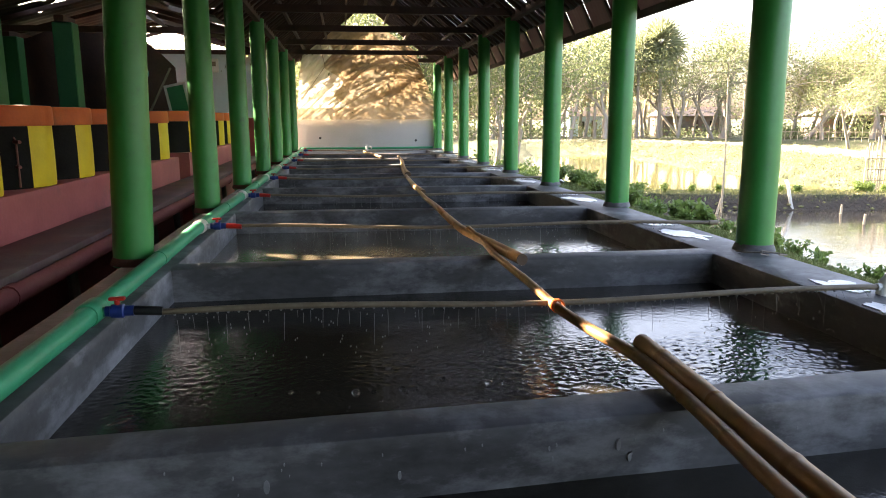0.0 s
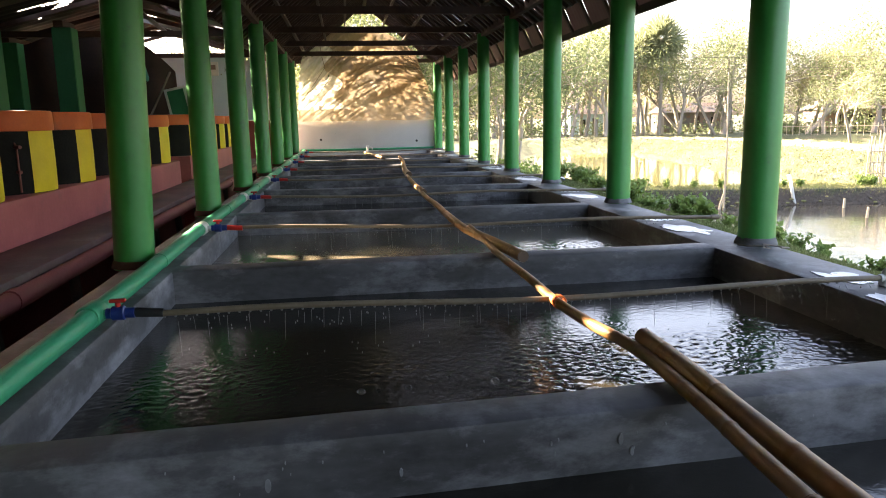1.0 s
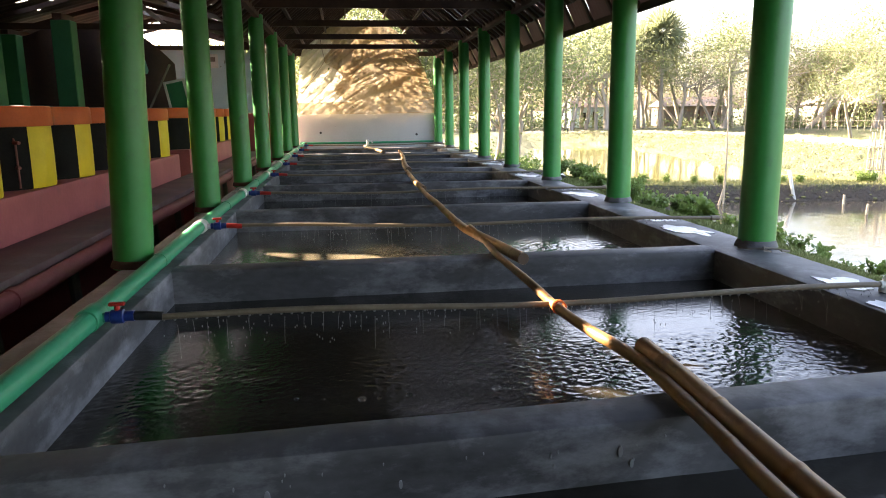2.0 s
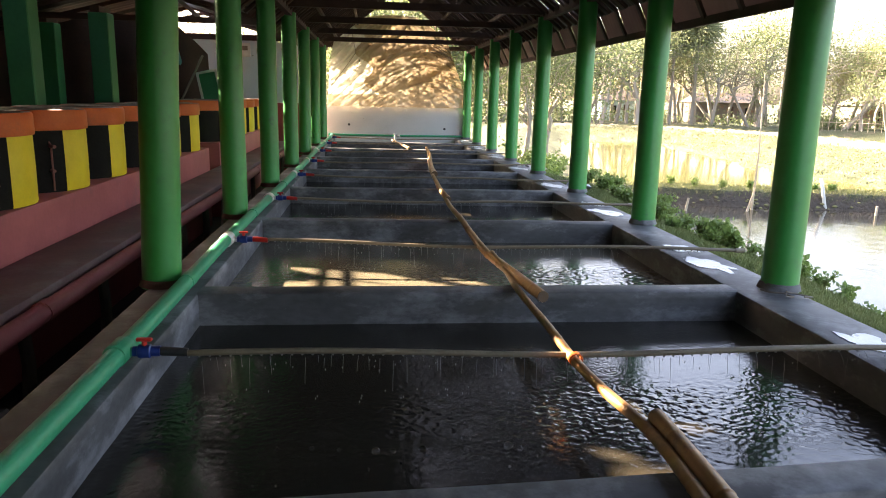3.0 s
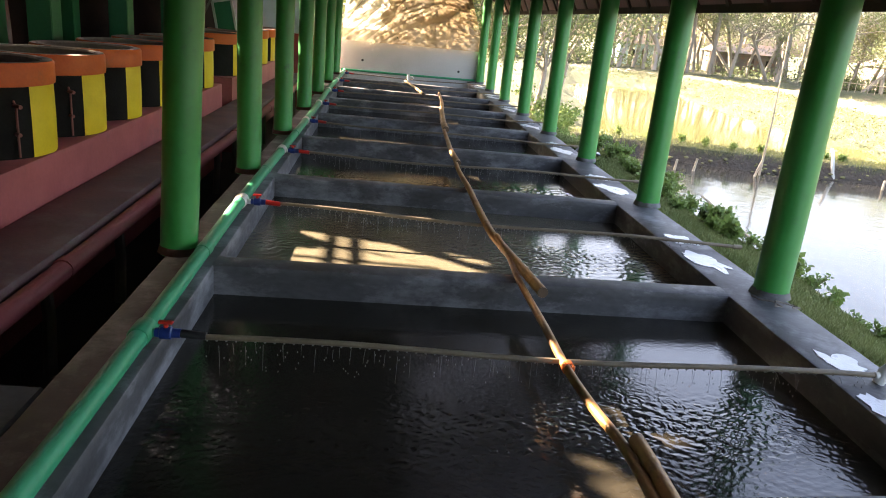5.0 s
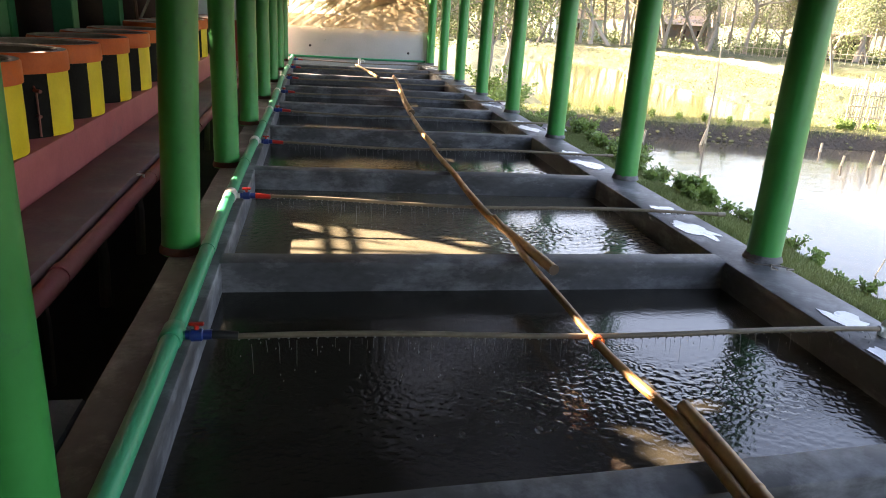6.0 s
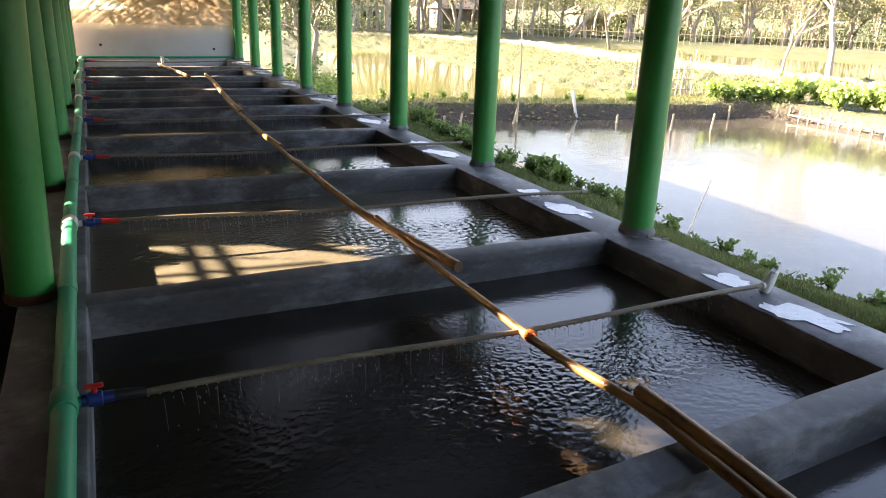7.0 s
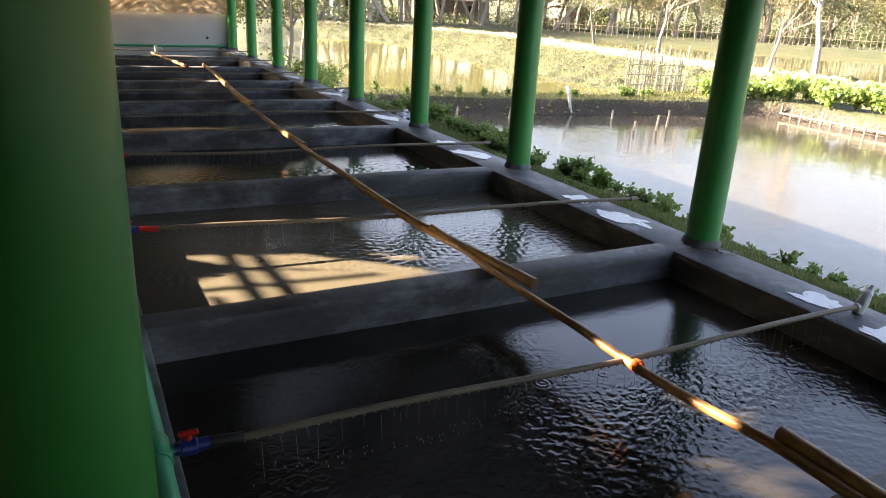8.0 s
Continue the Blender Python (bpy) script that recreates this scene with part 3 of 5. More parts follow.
first, plain = jar(0.57, 0, True), jar(8.47, 0, False)
for k, y in enumerate([1.7, 2.83, 3.96, 5.09, 6.22, 7.34, 9.62, 10.78, 11.95]):
    copy_thing(first if y < 8 else plain, pose(-3.02, y + 0.05, 0.275, 0, 0, rng.uniform(-4, 4)))
for k, y in enumerate([14.1, 15.22, 16.34, 17.46, 18.58, 19.7]):
    copy_thing(plain, pose(-3.02, y, 0.3, 0, 0, rng.uniform(-4, 4) - 4))


# ---- columns ----
def column(x, y):
    t = thing("round_column", "round concrete column in glossy green paint", "column", "green roof columns", at=(x, y, 0))
    pts = [(0, 0, -0.01), (0, 0, 0.05), (0.002, 0, 0.5), (-0.002, 0.001, 1.2), (0.001, 0, 1.9), (0, 0, 2.46)]
    part("shaft", Shape().tube(pts, [0.122, 0.119, 0.118, 0.117, 0.118, 0.118], 32), GREEN, t)
    s = Shape()
    n = 28
    ring = lambda r, z: [(r * math.cos(6.2832 * i / n) * (1 + 0.09 * noise.noise((math.cos(6.2832 * i / n) * 2, math.sin(6.2832 * i / n) * 2, r * 9))), r * math.sin(6.2832 * i / n), z) for i in range(n)]
    s.add(ring(0.138, 0.004) + ring(0.13, 0.03) + ring(0.121, 0.05 + 0.0), [(j * n + i, j * n + (i + 1) % n, (j + 1) * n + (i + 1) % n, (j + 1) * n + i) for j in range(2) for i in range(n)])
    part("base_collar", s, RUST if x < 0 else CONCRETE, t, "rough stained collar at the foot")
    return t


ca, cb = column(-1.085, 2.12), column(2.973, 2.22)
for k, (yl, yr) in enumerate([(4.8, 4.644), (7.33, 7.125), (9.8, 9.494), (12.35, 11.805), (14.9, 14.16), (17.5, 16.515), (20.05, 18.87), (21.0, 21.05)]):
    if k < 7:
        copy_thing(ca, pose(-1.085, yl, 0, 0, 2.4 if k == 0 else 0, 0))
    copy_thing(cb, pose(2.973, yr, 0, 0, 0, 40 * k))
for k in range(1, 6):
    copy_thing(ca, pose(-1.085, 2.12 - 2.5 * k, 0, 0, 0, 40 * k))
    copy_thing(cb, pose(2.973, 2.22 - 2.42 * k, 0, 0, 0, 40 * k))

# ---- green main pipe and drip pipes ----
gp = thing("green_main_pipe", "long green plastic water pipe on the tank wall", "pipe", at=(-0.9, 0, 0.05))
part("pipe", Shape().tube([(0.012 * math.sin(y * 0.7), y, 0.004 * math.sin(y * 1.3)) for y in np.linspace(-11.8, 20.9, 80)], 0.046, 20), GREEN_PVC, gp)
for k, (ya, yb) in enumerate(LATERAL):
    x = 0.012 * math.sin(ya * 0.7)
    part("tee", Shape().tube([(x, ya - 0.07, 0), (x, ya - 0.065, 0), (x, ya + 0.065, 0), (x, ya + 0.07, 0)], [0.05, 0.054, 0.054, 0.05], 20).tube([(x, ya, 0), (x + 0.08, ya, 0)], 0.022, 14), GREEN_PVC if k == 0 else WHITE_PVC, gp, "pale plastic tee joint")
for y in (1.9, 4.72, 7.3, 9.6, 11.9):
    part("socket", Shape().tube([(0.012 * math.sin(y * 0.7), y - 0.06, 0), (0.012 * math.sin(y * 0.7), y + 0.06, 0)], 0.0495, 20), GREEN_PVC, gp)

for k, (ya, yb) in enumerate(LATERAL):
    t = thing("drip_pipe", "thin grey perforated pipe dripping water over a tank", "pipe", "drip pipes across the tanks", at=(-0.83, ya, 0.052))
    xe = 2.9 if k == 0 else 3.24
    n = 26
    g = lambda u: (0.22 + (xe + 0.61) * u, (yb - ya) * u, -0.012 + 0.012 * math.sin(u * 9 + k) - 0.008 * math.sin(3.14 * u))
    pipe = part("pipe", Shape().tube([g(i / n) for i in range(n + 1)], 0.0145, 10), GREY_PVC, t)
    s = Shape()
    for i in range(70 if k < 3 else 40):
        u = (i + 0.5) / (70 if k < 3 else 40)
        p = g(u * 0.93)
        s.ball((p[0], p[1] - 0.003, p[2] - 0.014), 0.0065, 6, 4, 1.3)
    tagged(part("drip_edge", s, DROP, pipe, "hanging beads of water"), kind="stuff")
    valve = part("valve_body", Shape().tube([(0.0, 0, 0), (0.02, 0, 0), (0.025, 0, 0), (0.075, 0, 0), (0.08, 0, 0), (0.12, 0, 0)], [0.024, 0.024, 0.032, 0.032, 0.024, 0.024], 14), BLUE, t, "blue plastic ball valve")
    hd = Shape().tube([(0.05, 0, 0.025), (0.05, 0, 0.05)], 0.012, 10)
    hd.box(0.015, 0.085, -0.012, 0.012, 0.048, 0.064, 0.004)
    part("valve_handle", hd, RED, valve, "red valve handle")
    part("joint", Shape().tube([(0.12, 0, 0), (0.125, 0, 0), (0.24, 0, -0.008)], [0.02, 0.022, 0.02], 12), BLACK if k == 0 else RED, t)
    e = g(1.0)
    part("end_cap", Shape().tube([(e[0] - 0.04, e[1], e[2]), (e[0] + 0.03, e[1], e[2])], 0.02, 12), WHITE_PVC if k in (0, 3) else GREY_PVC, t)
    if k == 0:
        s = Shape().tube([(e[0] - 0.01, e[1], e[2] - 0.045), (e[0] + 0.015, e[1], e[2] + 0.02), (e[0] + 0.05, e[1], e[2] + 0.075)], [0.03, 0.036, 0.024], 12)
        s.tube([(e[0] + 0.04, e[1], e[2] + 0.06), (e[0] + 0.075, e[1] + 0.01, e[2] + 0.085), (e[0] + 0.07, e[1], e[2] + 0.12)], [0.03, 0.022, 0.008], 8)
        part("wrapped_elbow", s, WHITE_PVC, t, "pale cloth-wrapped pipe elbow")


# bubbles floating on the near tank
BUBBLES = [(-0.15, 3.0, 0.009), (-0.01, 3.0, 0.012), (0.1, 2.98, 0.008), (0.25, 2.96, 0.02), (0.32, 2.96, 0.012), (0.44, 2.97, 0.017), (0.62, 3.06, 0.011), (0.8, 2.98, 0.022), (0.86, 2.97, 0.01), (0.95, 2.97, 0.014), (1.15, 3.03, 0.016)]
r3 = np.random.default_rng(3)
bub = Shape()
for x, y, q in BUBBLES + [(r3.uniform(-0.6, 1.6), 2.95 + r3.normal(0, 0.14), r3.uniform(0.002, 0.005)) for _ in range(26)]:
    q *= 0.85
    bub.lathe([(q, WATER - 0.002), (q * 1.02, WATER + 0.002), (q * 0.9, WATER + 0.35 * q), (q * 0.6, WATER + 0.62 * q), (q * 0.2, WATER + 0.75 * q), (0.0005, WATER + 0.76 * q)], 14, x=x, y=y)
bubbles = tagged(part("water_bubbles", bub, BUBBLE), "clear bubbles floating on dark tank water", "bubbles", kind="stuff")


# ---- bamboo poles ----
def bamboo(name_label, pts, r0, r1, step=0.34, bend=0.0):
    P = [Vector(p) for p in pts]
    t = thing("bamboo_pole", name_label, "bamboo pole", "bamboo poles laid along the tanks", at=P[0])
    d = [0]
    for a, b in zip(P[:-1], P[1:]):
        d.append(d[-1] + (b - a).length)
    line, rad = [], []
    s, node = 0.0, step * 0.6
    stops = []
    while s < d[-1]:
        stops.append((s, 1.0))
        s += 0.06
    q = node
    while q < d[-1]:
        stops += [(q - 0.012, 1.0), (q - 0.004, 1.07), (q + 0.004, 1.07), (q + 0.012, 0.97)]
        q += step * random.uniform(0.85, 1.15)
    stops.append((d[-1], 1.0))
    for s, k in sorted(stops):
        i = max(j for j in range(len(d)) if d[j] <= s + 1e-9)
        i = min(i, len(P) - 2)
        u = (s - d[i]) / (d[i + 1] - d[i])
        p0, p1, p2, p3 = P[max(i - 1, 0)], P[i], P[i + 1], P[min(i + 2, len(P) - 1)]
        c = 0.5 * ((2 * p1) + (p2 - p0) * u + (2 * p0 - 5 * p1 + 4 * p2 - p3) * u * u + (3 * p1 - p0 - 3 * p2 + p3) * u ** 3)
        line.append(c - P[0])
        rad.append((r0 + (r1 - r0) * s / d[-1]) * k)
    culm = part("culm", Shape().tube(line, rad, 14, caps=False), BAMBOO, t)
    v = line[0] - line[1]
    v.normalize()
    part("cut_end", Shape().tube([line[0] + v * 0.002, line[0] - v * 0.03], [rad[0] * 0.8, rad[0] * 0.8], 12).tube([line[0] + v * 0.001, line[0] - v * 0.02], [rad[0] * 0.99, rad[0] * 0.99], 12), BAMBOO_OLD, culm, "dark hollow cut end")
    return t


bamboo("tan bamboo pole with rings, end over the tank", [(1.305, 2.64, 0.062), (1.312, 2.25, 0.05), (1.297, 1.67, 0.04), (1.262, 0.2, 0.038), (1.22, -1.5, 0.04)], 0.033, 0.036)
bamboo("thin bent bamboo pole crossing the tank walls", [(1.13, -1.2, 0.035), (1.17, 0.6, 0.03), (1.215, 1.6, 0.03), (1.25, 2.1, 0.03), (1.26, 2.57, 0.033), (1.215, 2.97, 0.025), (1.19, 3.34, 0.02), (1.18, 3.8, 0.03), (1.165, 4.5, 0.03), (1.165, 5.0, 0.05), (1.14, 5.4, 0.075)], 0.029, 0.02)
bamboo("tan bamboo pole with a cut end over the tank", [(1.265, 4.28, 0.055), (1.215, 4.75, 0.05), (1.155, 5.25, 0.045), (1.125, 5.7, 0.035), (1.12, 6.58, 0.03), (1.12, 7.1, 0.035), (1.1, 8.0, 0.035), (1.12, 9.1, 0.045)], 0.036, 0.022)
bamboo("tan bamboo pole lying over far tank walls", [(1.13, 8.4, 0.045), (1.12, 9.3, 0.04), (1.14, 10.05, 0.035), (1.18, 11.5, 0.035), (1.24, 12.5, 0.035)], 0.034, 0.022)
bamboo("short thick bamboo pole on far tank walls", [(1.19, 11.0, 0.05), (1.22, 12.0, 0.045), (1.3, 13.3, 0.04), (1.41, 14.8, 0.035), (1.49, 16.7, 0.035)], 0.05, 0.028)
bamboo("thin bamboo pole near the far end wall", [(1.1, 16.2, 0.04), (1.0, 17.4, 0.035), (0.78, 19.3, 0.035)], 0.035, 0.025)
tie = thing("twine_tie", "orange twine lashing round the bamboo pole", "twine", at=(1.195, 3.33, 0.025))
for q in range(4):
    ring = [(0.029 * math.cos(a), 0.009 * q - 0.015, 0.03 * math.sin(a)) for a in np.linspace(0, 6.283, 15)]
    part("loop", Shape().tube(ring, 0.0045, 6), ORANGE_TIE, tie)

wr = thing("loose_wire", "thin grey wire curled at the foot of a column", "wire", at=(2.8, 4.47, 0.012))
part("wire", Shape().tube([(0.0, 0.1, 0), (0.02, 0.02, 0.004), (0.09, -0.02, 0.01), (0.12, -0.08, 0.0), (0.06, -0.1, 0.012), (0.1, -0.03, 0.02), (0.2, -0.05, 0.005), (0.24, -0.09, 0.0), (0.18, -0.1, 0.006)], 0.006, 6), GREY_WOOD, wr)

# ---- far end wall and plastic sheet ----
s = Shape().box(-1.13, 3.06, 21.2, 21.36, -1.2, 0.88, 0.012)
end_wall = struct("wall_end", s, WHITE_WALL, "low whitewashed end wall with two drain holes", "wall")
for x, z in ((-0.41, 0.35), (2.35, 0.265)):
    part("drain_hole", Shape().tube([(x, 21.19, z), (x, 21.24, z)], 0.035, 12), BLACK, end_wall, "dark round drain hole")
part("pipe_line", Shape().tube([(-1.0, 21.17, 0.06), (1, 21.17, 0.05), (2.85, 21.17, 0.06)], 0.03, 10), GREEN_PVC, end_wall, "green pipe along the foot of the wall")


def crease(x, y, z):
    return max(0.0, 1 - 2.6 * abs(noise.noise((x, y, z)))) ** 2


def sheet_point(u, v):
    x = 0.95 + (u - 0.5) * 3.95 * (1 - 0.24 * v ** 1.5) - 0.12 * v
    top = 3.15 + 0.25 * math.sin(u * 3.1) - 0.35 * max(0, u - 0.72) / 0.28
    z = 0.87 + (top - 0.87) * v
    w = math.sin(3.14 * v)
    # swags that hang from the upper right and run down to the left, finely crumpled
    sag = v - 0.75 * u + 0.9 * (u - 0.45) ** 2
    fold = 0.12 * noise.noise((u * 2.4, v * 2.6, 1)) + 0.1 * crease(u * 1.6, sag * 5.5, 2.0) + 0.06 * crease(u * 3.2 + 4, sag * 11, 5.0)
    fold += 0.035 * crease(u * 9, v * 8, 7.0) + 0.018 * crease(u * 21, v * 17, 9.0)
    fold += 0.13 * math.exp(-((v - 0.17 - 1.1 * (u - 0.36) ** 2) / 0.05) ** 2)
    edge = 0.12 * max(0, 0.12 - v) / 0.12
    return (x + 0.03 * math.sin(7 * v), 21.2 - fold * (0.25 + w) - edge + 0.12 * (v > 0.5) * (v - 0.5), z - 0.1 * math.sin(3.14 * u) * (1 - v) * v)


sh = thing("plastic_sheet", "beige translucent plastic sheet hung in sagging folds", "plastic sheet", at=(0, 0, 0))
body = Shape().sheet(sheet_point, 170, 120)
body.m = [1 if (i % 170) / 170 < 0.36 - 0.2 * (i // 170) / 120 + 0.05 * math.sin(i // 170 * 0.15) and i // 170 > 16 else 0 for i in range(len(body.f))]
part("sheet", body, [PLASTIC_SHEET, WHITE_SHEET], sh)
for a, b in (((0.02, 0.25), (0.2, 0.62)), ((0.2, 0.62), (0.12, 0.95)), ((0.13, 0.3), (0.24, 0.5))):
    part("cord", Shape().tube([Vector(sheet_point(a[0] + (b[0] - a[0]) * q, a[1] + (b[1] - a[1]) * q)) + Vector((0, -0.02, 0)) for q in np.linspace(0, 1, 9)], 0.008, 5), GREY_WOOD, sh, "thin cord")

# ---- roof ----
RX, RZ, EZ = 0.95, 4.12, 2.5
SLOPE = (RZ - EZ) / 2.0


def roof_z(x):
    return RZ - SLOPE * abs(x - RX)


rf = tagged(new("roof_frame"), "dark bamboo and timber frame under a tin roof", "roof frame", kind="structure")
for x in (-1.06, 2.96):
    part("eave_beam", bar((x, -12, EZ - 0.03), (x, 21.6, EZ - 0.03), 0.09, 0.13), WOOD, rf)
part("ridge_beam", bar((RX, -12, RZ - 0.1), (RX, 21.6, RZ - 0.1), 0.08, 0.12), WOOD, rf)
for k in range(-5, 9):
    y = 2.12 + 2.4 * k
    part("tie_beam", bar((-1.2, y, EZ + 0.04), (3.1, y, EZ + 0.04), 0.08, 0.11), WOOD, rf)
for sgn in (-1, 1):
    for d in (0.55, 1.1, 1.65):
        x = RX + sgn * d
        part("purlin", bar((x, -12, roof_z(x) - 0.1), (x, 21.6, roof_z(x) - 0.1), 0.05, 0.06), WOOD, rf)
rmesh = {}
for sgn in (-1, 1):
    over = 2.32 if sgn < 0 else 2.24
    s = Shape().tube([(0, 0, -0.035), (sgn * over * 0.5, 0, -0.035 - SLOPE * over * 0.5 - 0.01), (sgn * over, 0, -0.035 - SLOPE * over)], [0.03, 0.028, 0.025], 7)
    rmesh[sgn] = s.mesh("rafter", WOOD)
for k in range(112):
    for sgn in (-1, 1):
        o = new("rafter", rmesh[sgn])
        o.parent = rf
        o.location = (RX, -12 + 0.3 * k + rng.uniform(-0.04, 0.04), RZ)
        o.rotation_euler = (0, 0, rng.normal(0, 0.012))
for k in range(-13, 34):
    part("fascia_batten", bar((3.4, -3 + 0.72 * k, 1.99), (3.18, -3 + 0.72 * k, 2.42), 0.06, 0.03), WOOD, rf)
part("eave_board", bar((3.41, -12, 1.97), (3.41, 21.6, 1.97), 0.03, 0.08), WOOD, rf)
part("head_board", bar((3.15, -12, 2.45), (3.15, 21.6, 2.45), 0.04, 0.07), WOOD, rf)
skirt = tagged(new("eave_skirt"), "faded hanging panels along the pond-side eave", "eave panels", kind="structure")
pm = Shape().sheet(lambda u, v: (3.43 - 0.23 * v, 0.7 * u, 1.97 + 0.48 * v + 0.004 * math.sin(u * 40)), 24, 1).mesh("panel", SKIRT)
for k in range(-13, 34):
    o = new("panel", pm)
    o.parent = skirt
    o.location = (0.0, -3 + 0.72 * k + 0.01, 0.0)


def tin(width, length, waves):
    """A corrugated sheet, length down the slope, with its upper edge on the origin."""
    s = Shape()
    n = waves * 6
    v, f = [], []
    for j in (0, 1):
        for i in range(n + 1):
            v.append((j * length, width * i / n, 0.009 * math.sin(2 * math.pi * i / 6)))
    f = [(i, i + 1, n + 2 + i, n + 1 + i) for i in range(n)]
    return s.add(v, f).mesh("tin_sheet", TIN)


tin_roof = tagged(new("tin_roof"), "old corrugated tin roof sheets with gaps of daylight", "roof", kind="structure")
TW = 0.8
ang = math.degrees(math.atan(SLOPE))
LONG = 2.3 / math.cos(radians(ang))
left_top, left_low, strip = tin(TW, 1.62, 9), tin(TW, LONG - 1.5, 9), tin(0.27, LONG, 3)
c, sn = math.cos(radians(ang)), math.sin(radians(ang))


def lay(mesh, sgn, a, y, lift, stretch=1.0, turn=0.0):
    o = new("tin_sheet", mesh)
    o.parent = tin_roof
    o.matrix_local = pose(RX + sgn * a * c, y, RZ + 0.02 - a * sn + lift, 0, sgn * ang, turn) @ Matrix.Diagonal((sgn, stretch, 1, 1))


for k in range(-12, 31):
    for j, (a, me) in enumerate(((0.0, left_top), (1.5, left_low))):
        gap = rng.uniform(0, 0.02) if k > 20 else rng.uniform(-0.03, 0.004)
        lay(me, -1, a, -3.1 + TW * k + gap, 0.012 * (1 - j), 1 if gap > 0 else 1.04)
for k in range(-27, 75):
    open_joint = 0.0 if k < 13 else rng.uniform(0.0, 0.075)
    lay(strip, 1, 0.0, -3.1 + 0.33 * k + open_joint * 0.5, 0.01 * (k % 2), (0.345 - open_joint) / 0.27, rng.normal(0, 0.25))
part("ridge_cap", Shape().tube([(RX, -12, RZ + 0.03), (RX, 21.7, RZ + 0.03)], 0.07, 8), TIN, tin_roof)

# ---- shed beside the tanks ----
def shed_z(x):
    return 2.52 + 0.27 * (-1.2 - x) if x > -4.2 else 3.33 - 0.27 * (-4.2 - x)


shed = tagged(new("shed_frame"), "dark timber roof frame of the open shed", "roof frame", kind="structure")
# the ridge purlin is left open where it would block the added sun gaps
for x, ya, yb in ((-1.3, -12, 20.3), (-2.7, -12, 20.3), (-4.2, -12, 6.3), (-4.2, 7.8, 12.6), (-4.2, 13.2, 20.3), (-6.45, -12, 20.3), (-7.4, -12, 20.3)):
    part("purlin", bar((x, ya, shed_z(x) - 0.08), (x, yb, shed_z(x) - 0.08), 0.07, 0.09), WOOD, shed)
for k in range(-6, 18):
    y = -3 + 1.38 * k
    for xa, xb in ((-1.25, -4.2), (-4.2, -7.5)):
        # rafters left out where they would shade the sun gaps
        if k == 7 or (k == 9 and xa < -2):
            continue
        part("rafter", bar((xa, y, shed_z(xa) - 0.13), (xb, y, shed_z(xb) - 0.13), 0.05, 0.08), WOOD if k % 3 else GREY_WOOD, shed)
    if k % 3 == 0:
        part("tie_beam", bar((-1.25, y + 0.1, 2.42), (-7.5, y + 0.1, 2.42), 0.07, 0.1), WOOD, shed)
        if k != 9:
            part("strut", bar((-2.7, y + 0.1, 2.4), (-3.4, y + 0.1, shed_z(-3.4) - 0.1), 0.05, 0.07), GREY_WOOD, shed)
shed_roof = tagged(new("shed_roof"), "old tin sheets over the shed, some missing", "roof", kind="structure")
# a missing sheet at the far end, then plan outlines of gaps added to aim sunlight
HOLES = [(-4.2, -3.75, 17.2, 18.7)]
SUN_GAPS = [
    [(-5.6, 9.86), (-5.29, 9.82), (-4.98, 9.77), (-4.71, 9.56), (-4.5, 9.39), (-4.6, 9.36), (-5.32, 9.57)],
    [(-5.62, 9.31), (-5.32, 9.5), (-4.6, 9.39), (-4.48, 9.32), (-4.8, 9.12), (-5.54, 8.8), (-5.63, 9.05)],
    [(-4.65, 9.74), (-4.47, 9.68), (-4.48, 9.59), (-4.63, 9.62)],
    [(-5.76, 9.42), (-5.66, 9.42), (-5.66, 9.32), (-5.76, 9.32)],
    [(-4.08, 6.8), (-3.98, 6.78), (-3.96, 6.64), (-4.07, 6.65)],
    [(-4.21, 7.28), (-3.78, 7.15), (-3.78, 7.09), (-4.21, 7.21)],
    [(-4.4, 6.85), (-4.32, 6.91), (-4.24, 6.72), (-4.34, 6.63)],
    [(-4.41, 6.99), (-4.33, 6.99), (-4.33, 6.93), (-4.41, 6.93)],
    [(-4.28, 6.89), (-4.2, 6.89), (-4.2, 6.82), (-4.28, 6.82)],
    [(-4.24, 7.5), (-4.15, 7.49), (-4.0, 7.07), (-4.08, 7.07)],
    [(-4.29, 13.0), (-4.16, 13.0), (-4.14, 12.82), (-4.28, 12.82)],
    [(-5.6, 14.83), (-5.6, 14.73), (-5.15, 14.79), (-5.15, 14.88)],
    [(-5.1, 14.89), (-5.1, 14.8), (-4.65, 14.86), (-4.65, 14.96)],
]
# slits added in the sheets, each in line with a column and the low sun
SUN_SLITS = [(7.4, -4.4, -1.55, 0.05), (12.42, -5.6, -1.45, 0.07), (14.97, -5.0, -1.5, 0.05), (17.57, -4.6, -1.45, 0.05)]


def inside_outline(x, y, pts):
    odd = False
    for (ax, ay), (bx, by) in zip(pts, pts[1:] + pts[:1]):
        if (ay > y) != (by > y) and x < ax + (y - ay) * (bx - ax) / (by - ay):
            odd = not odd
    return odd


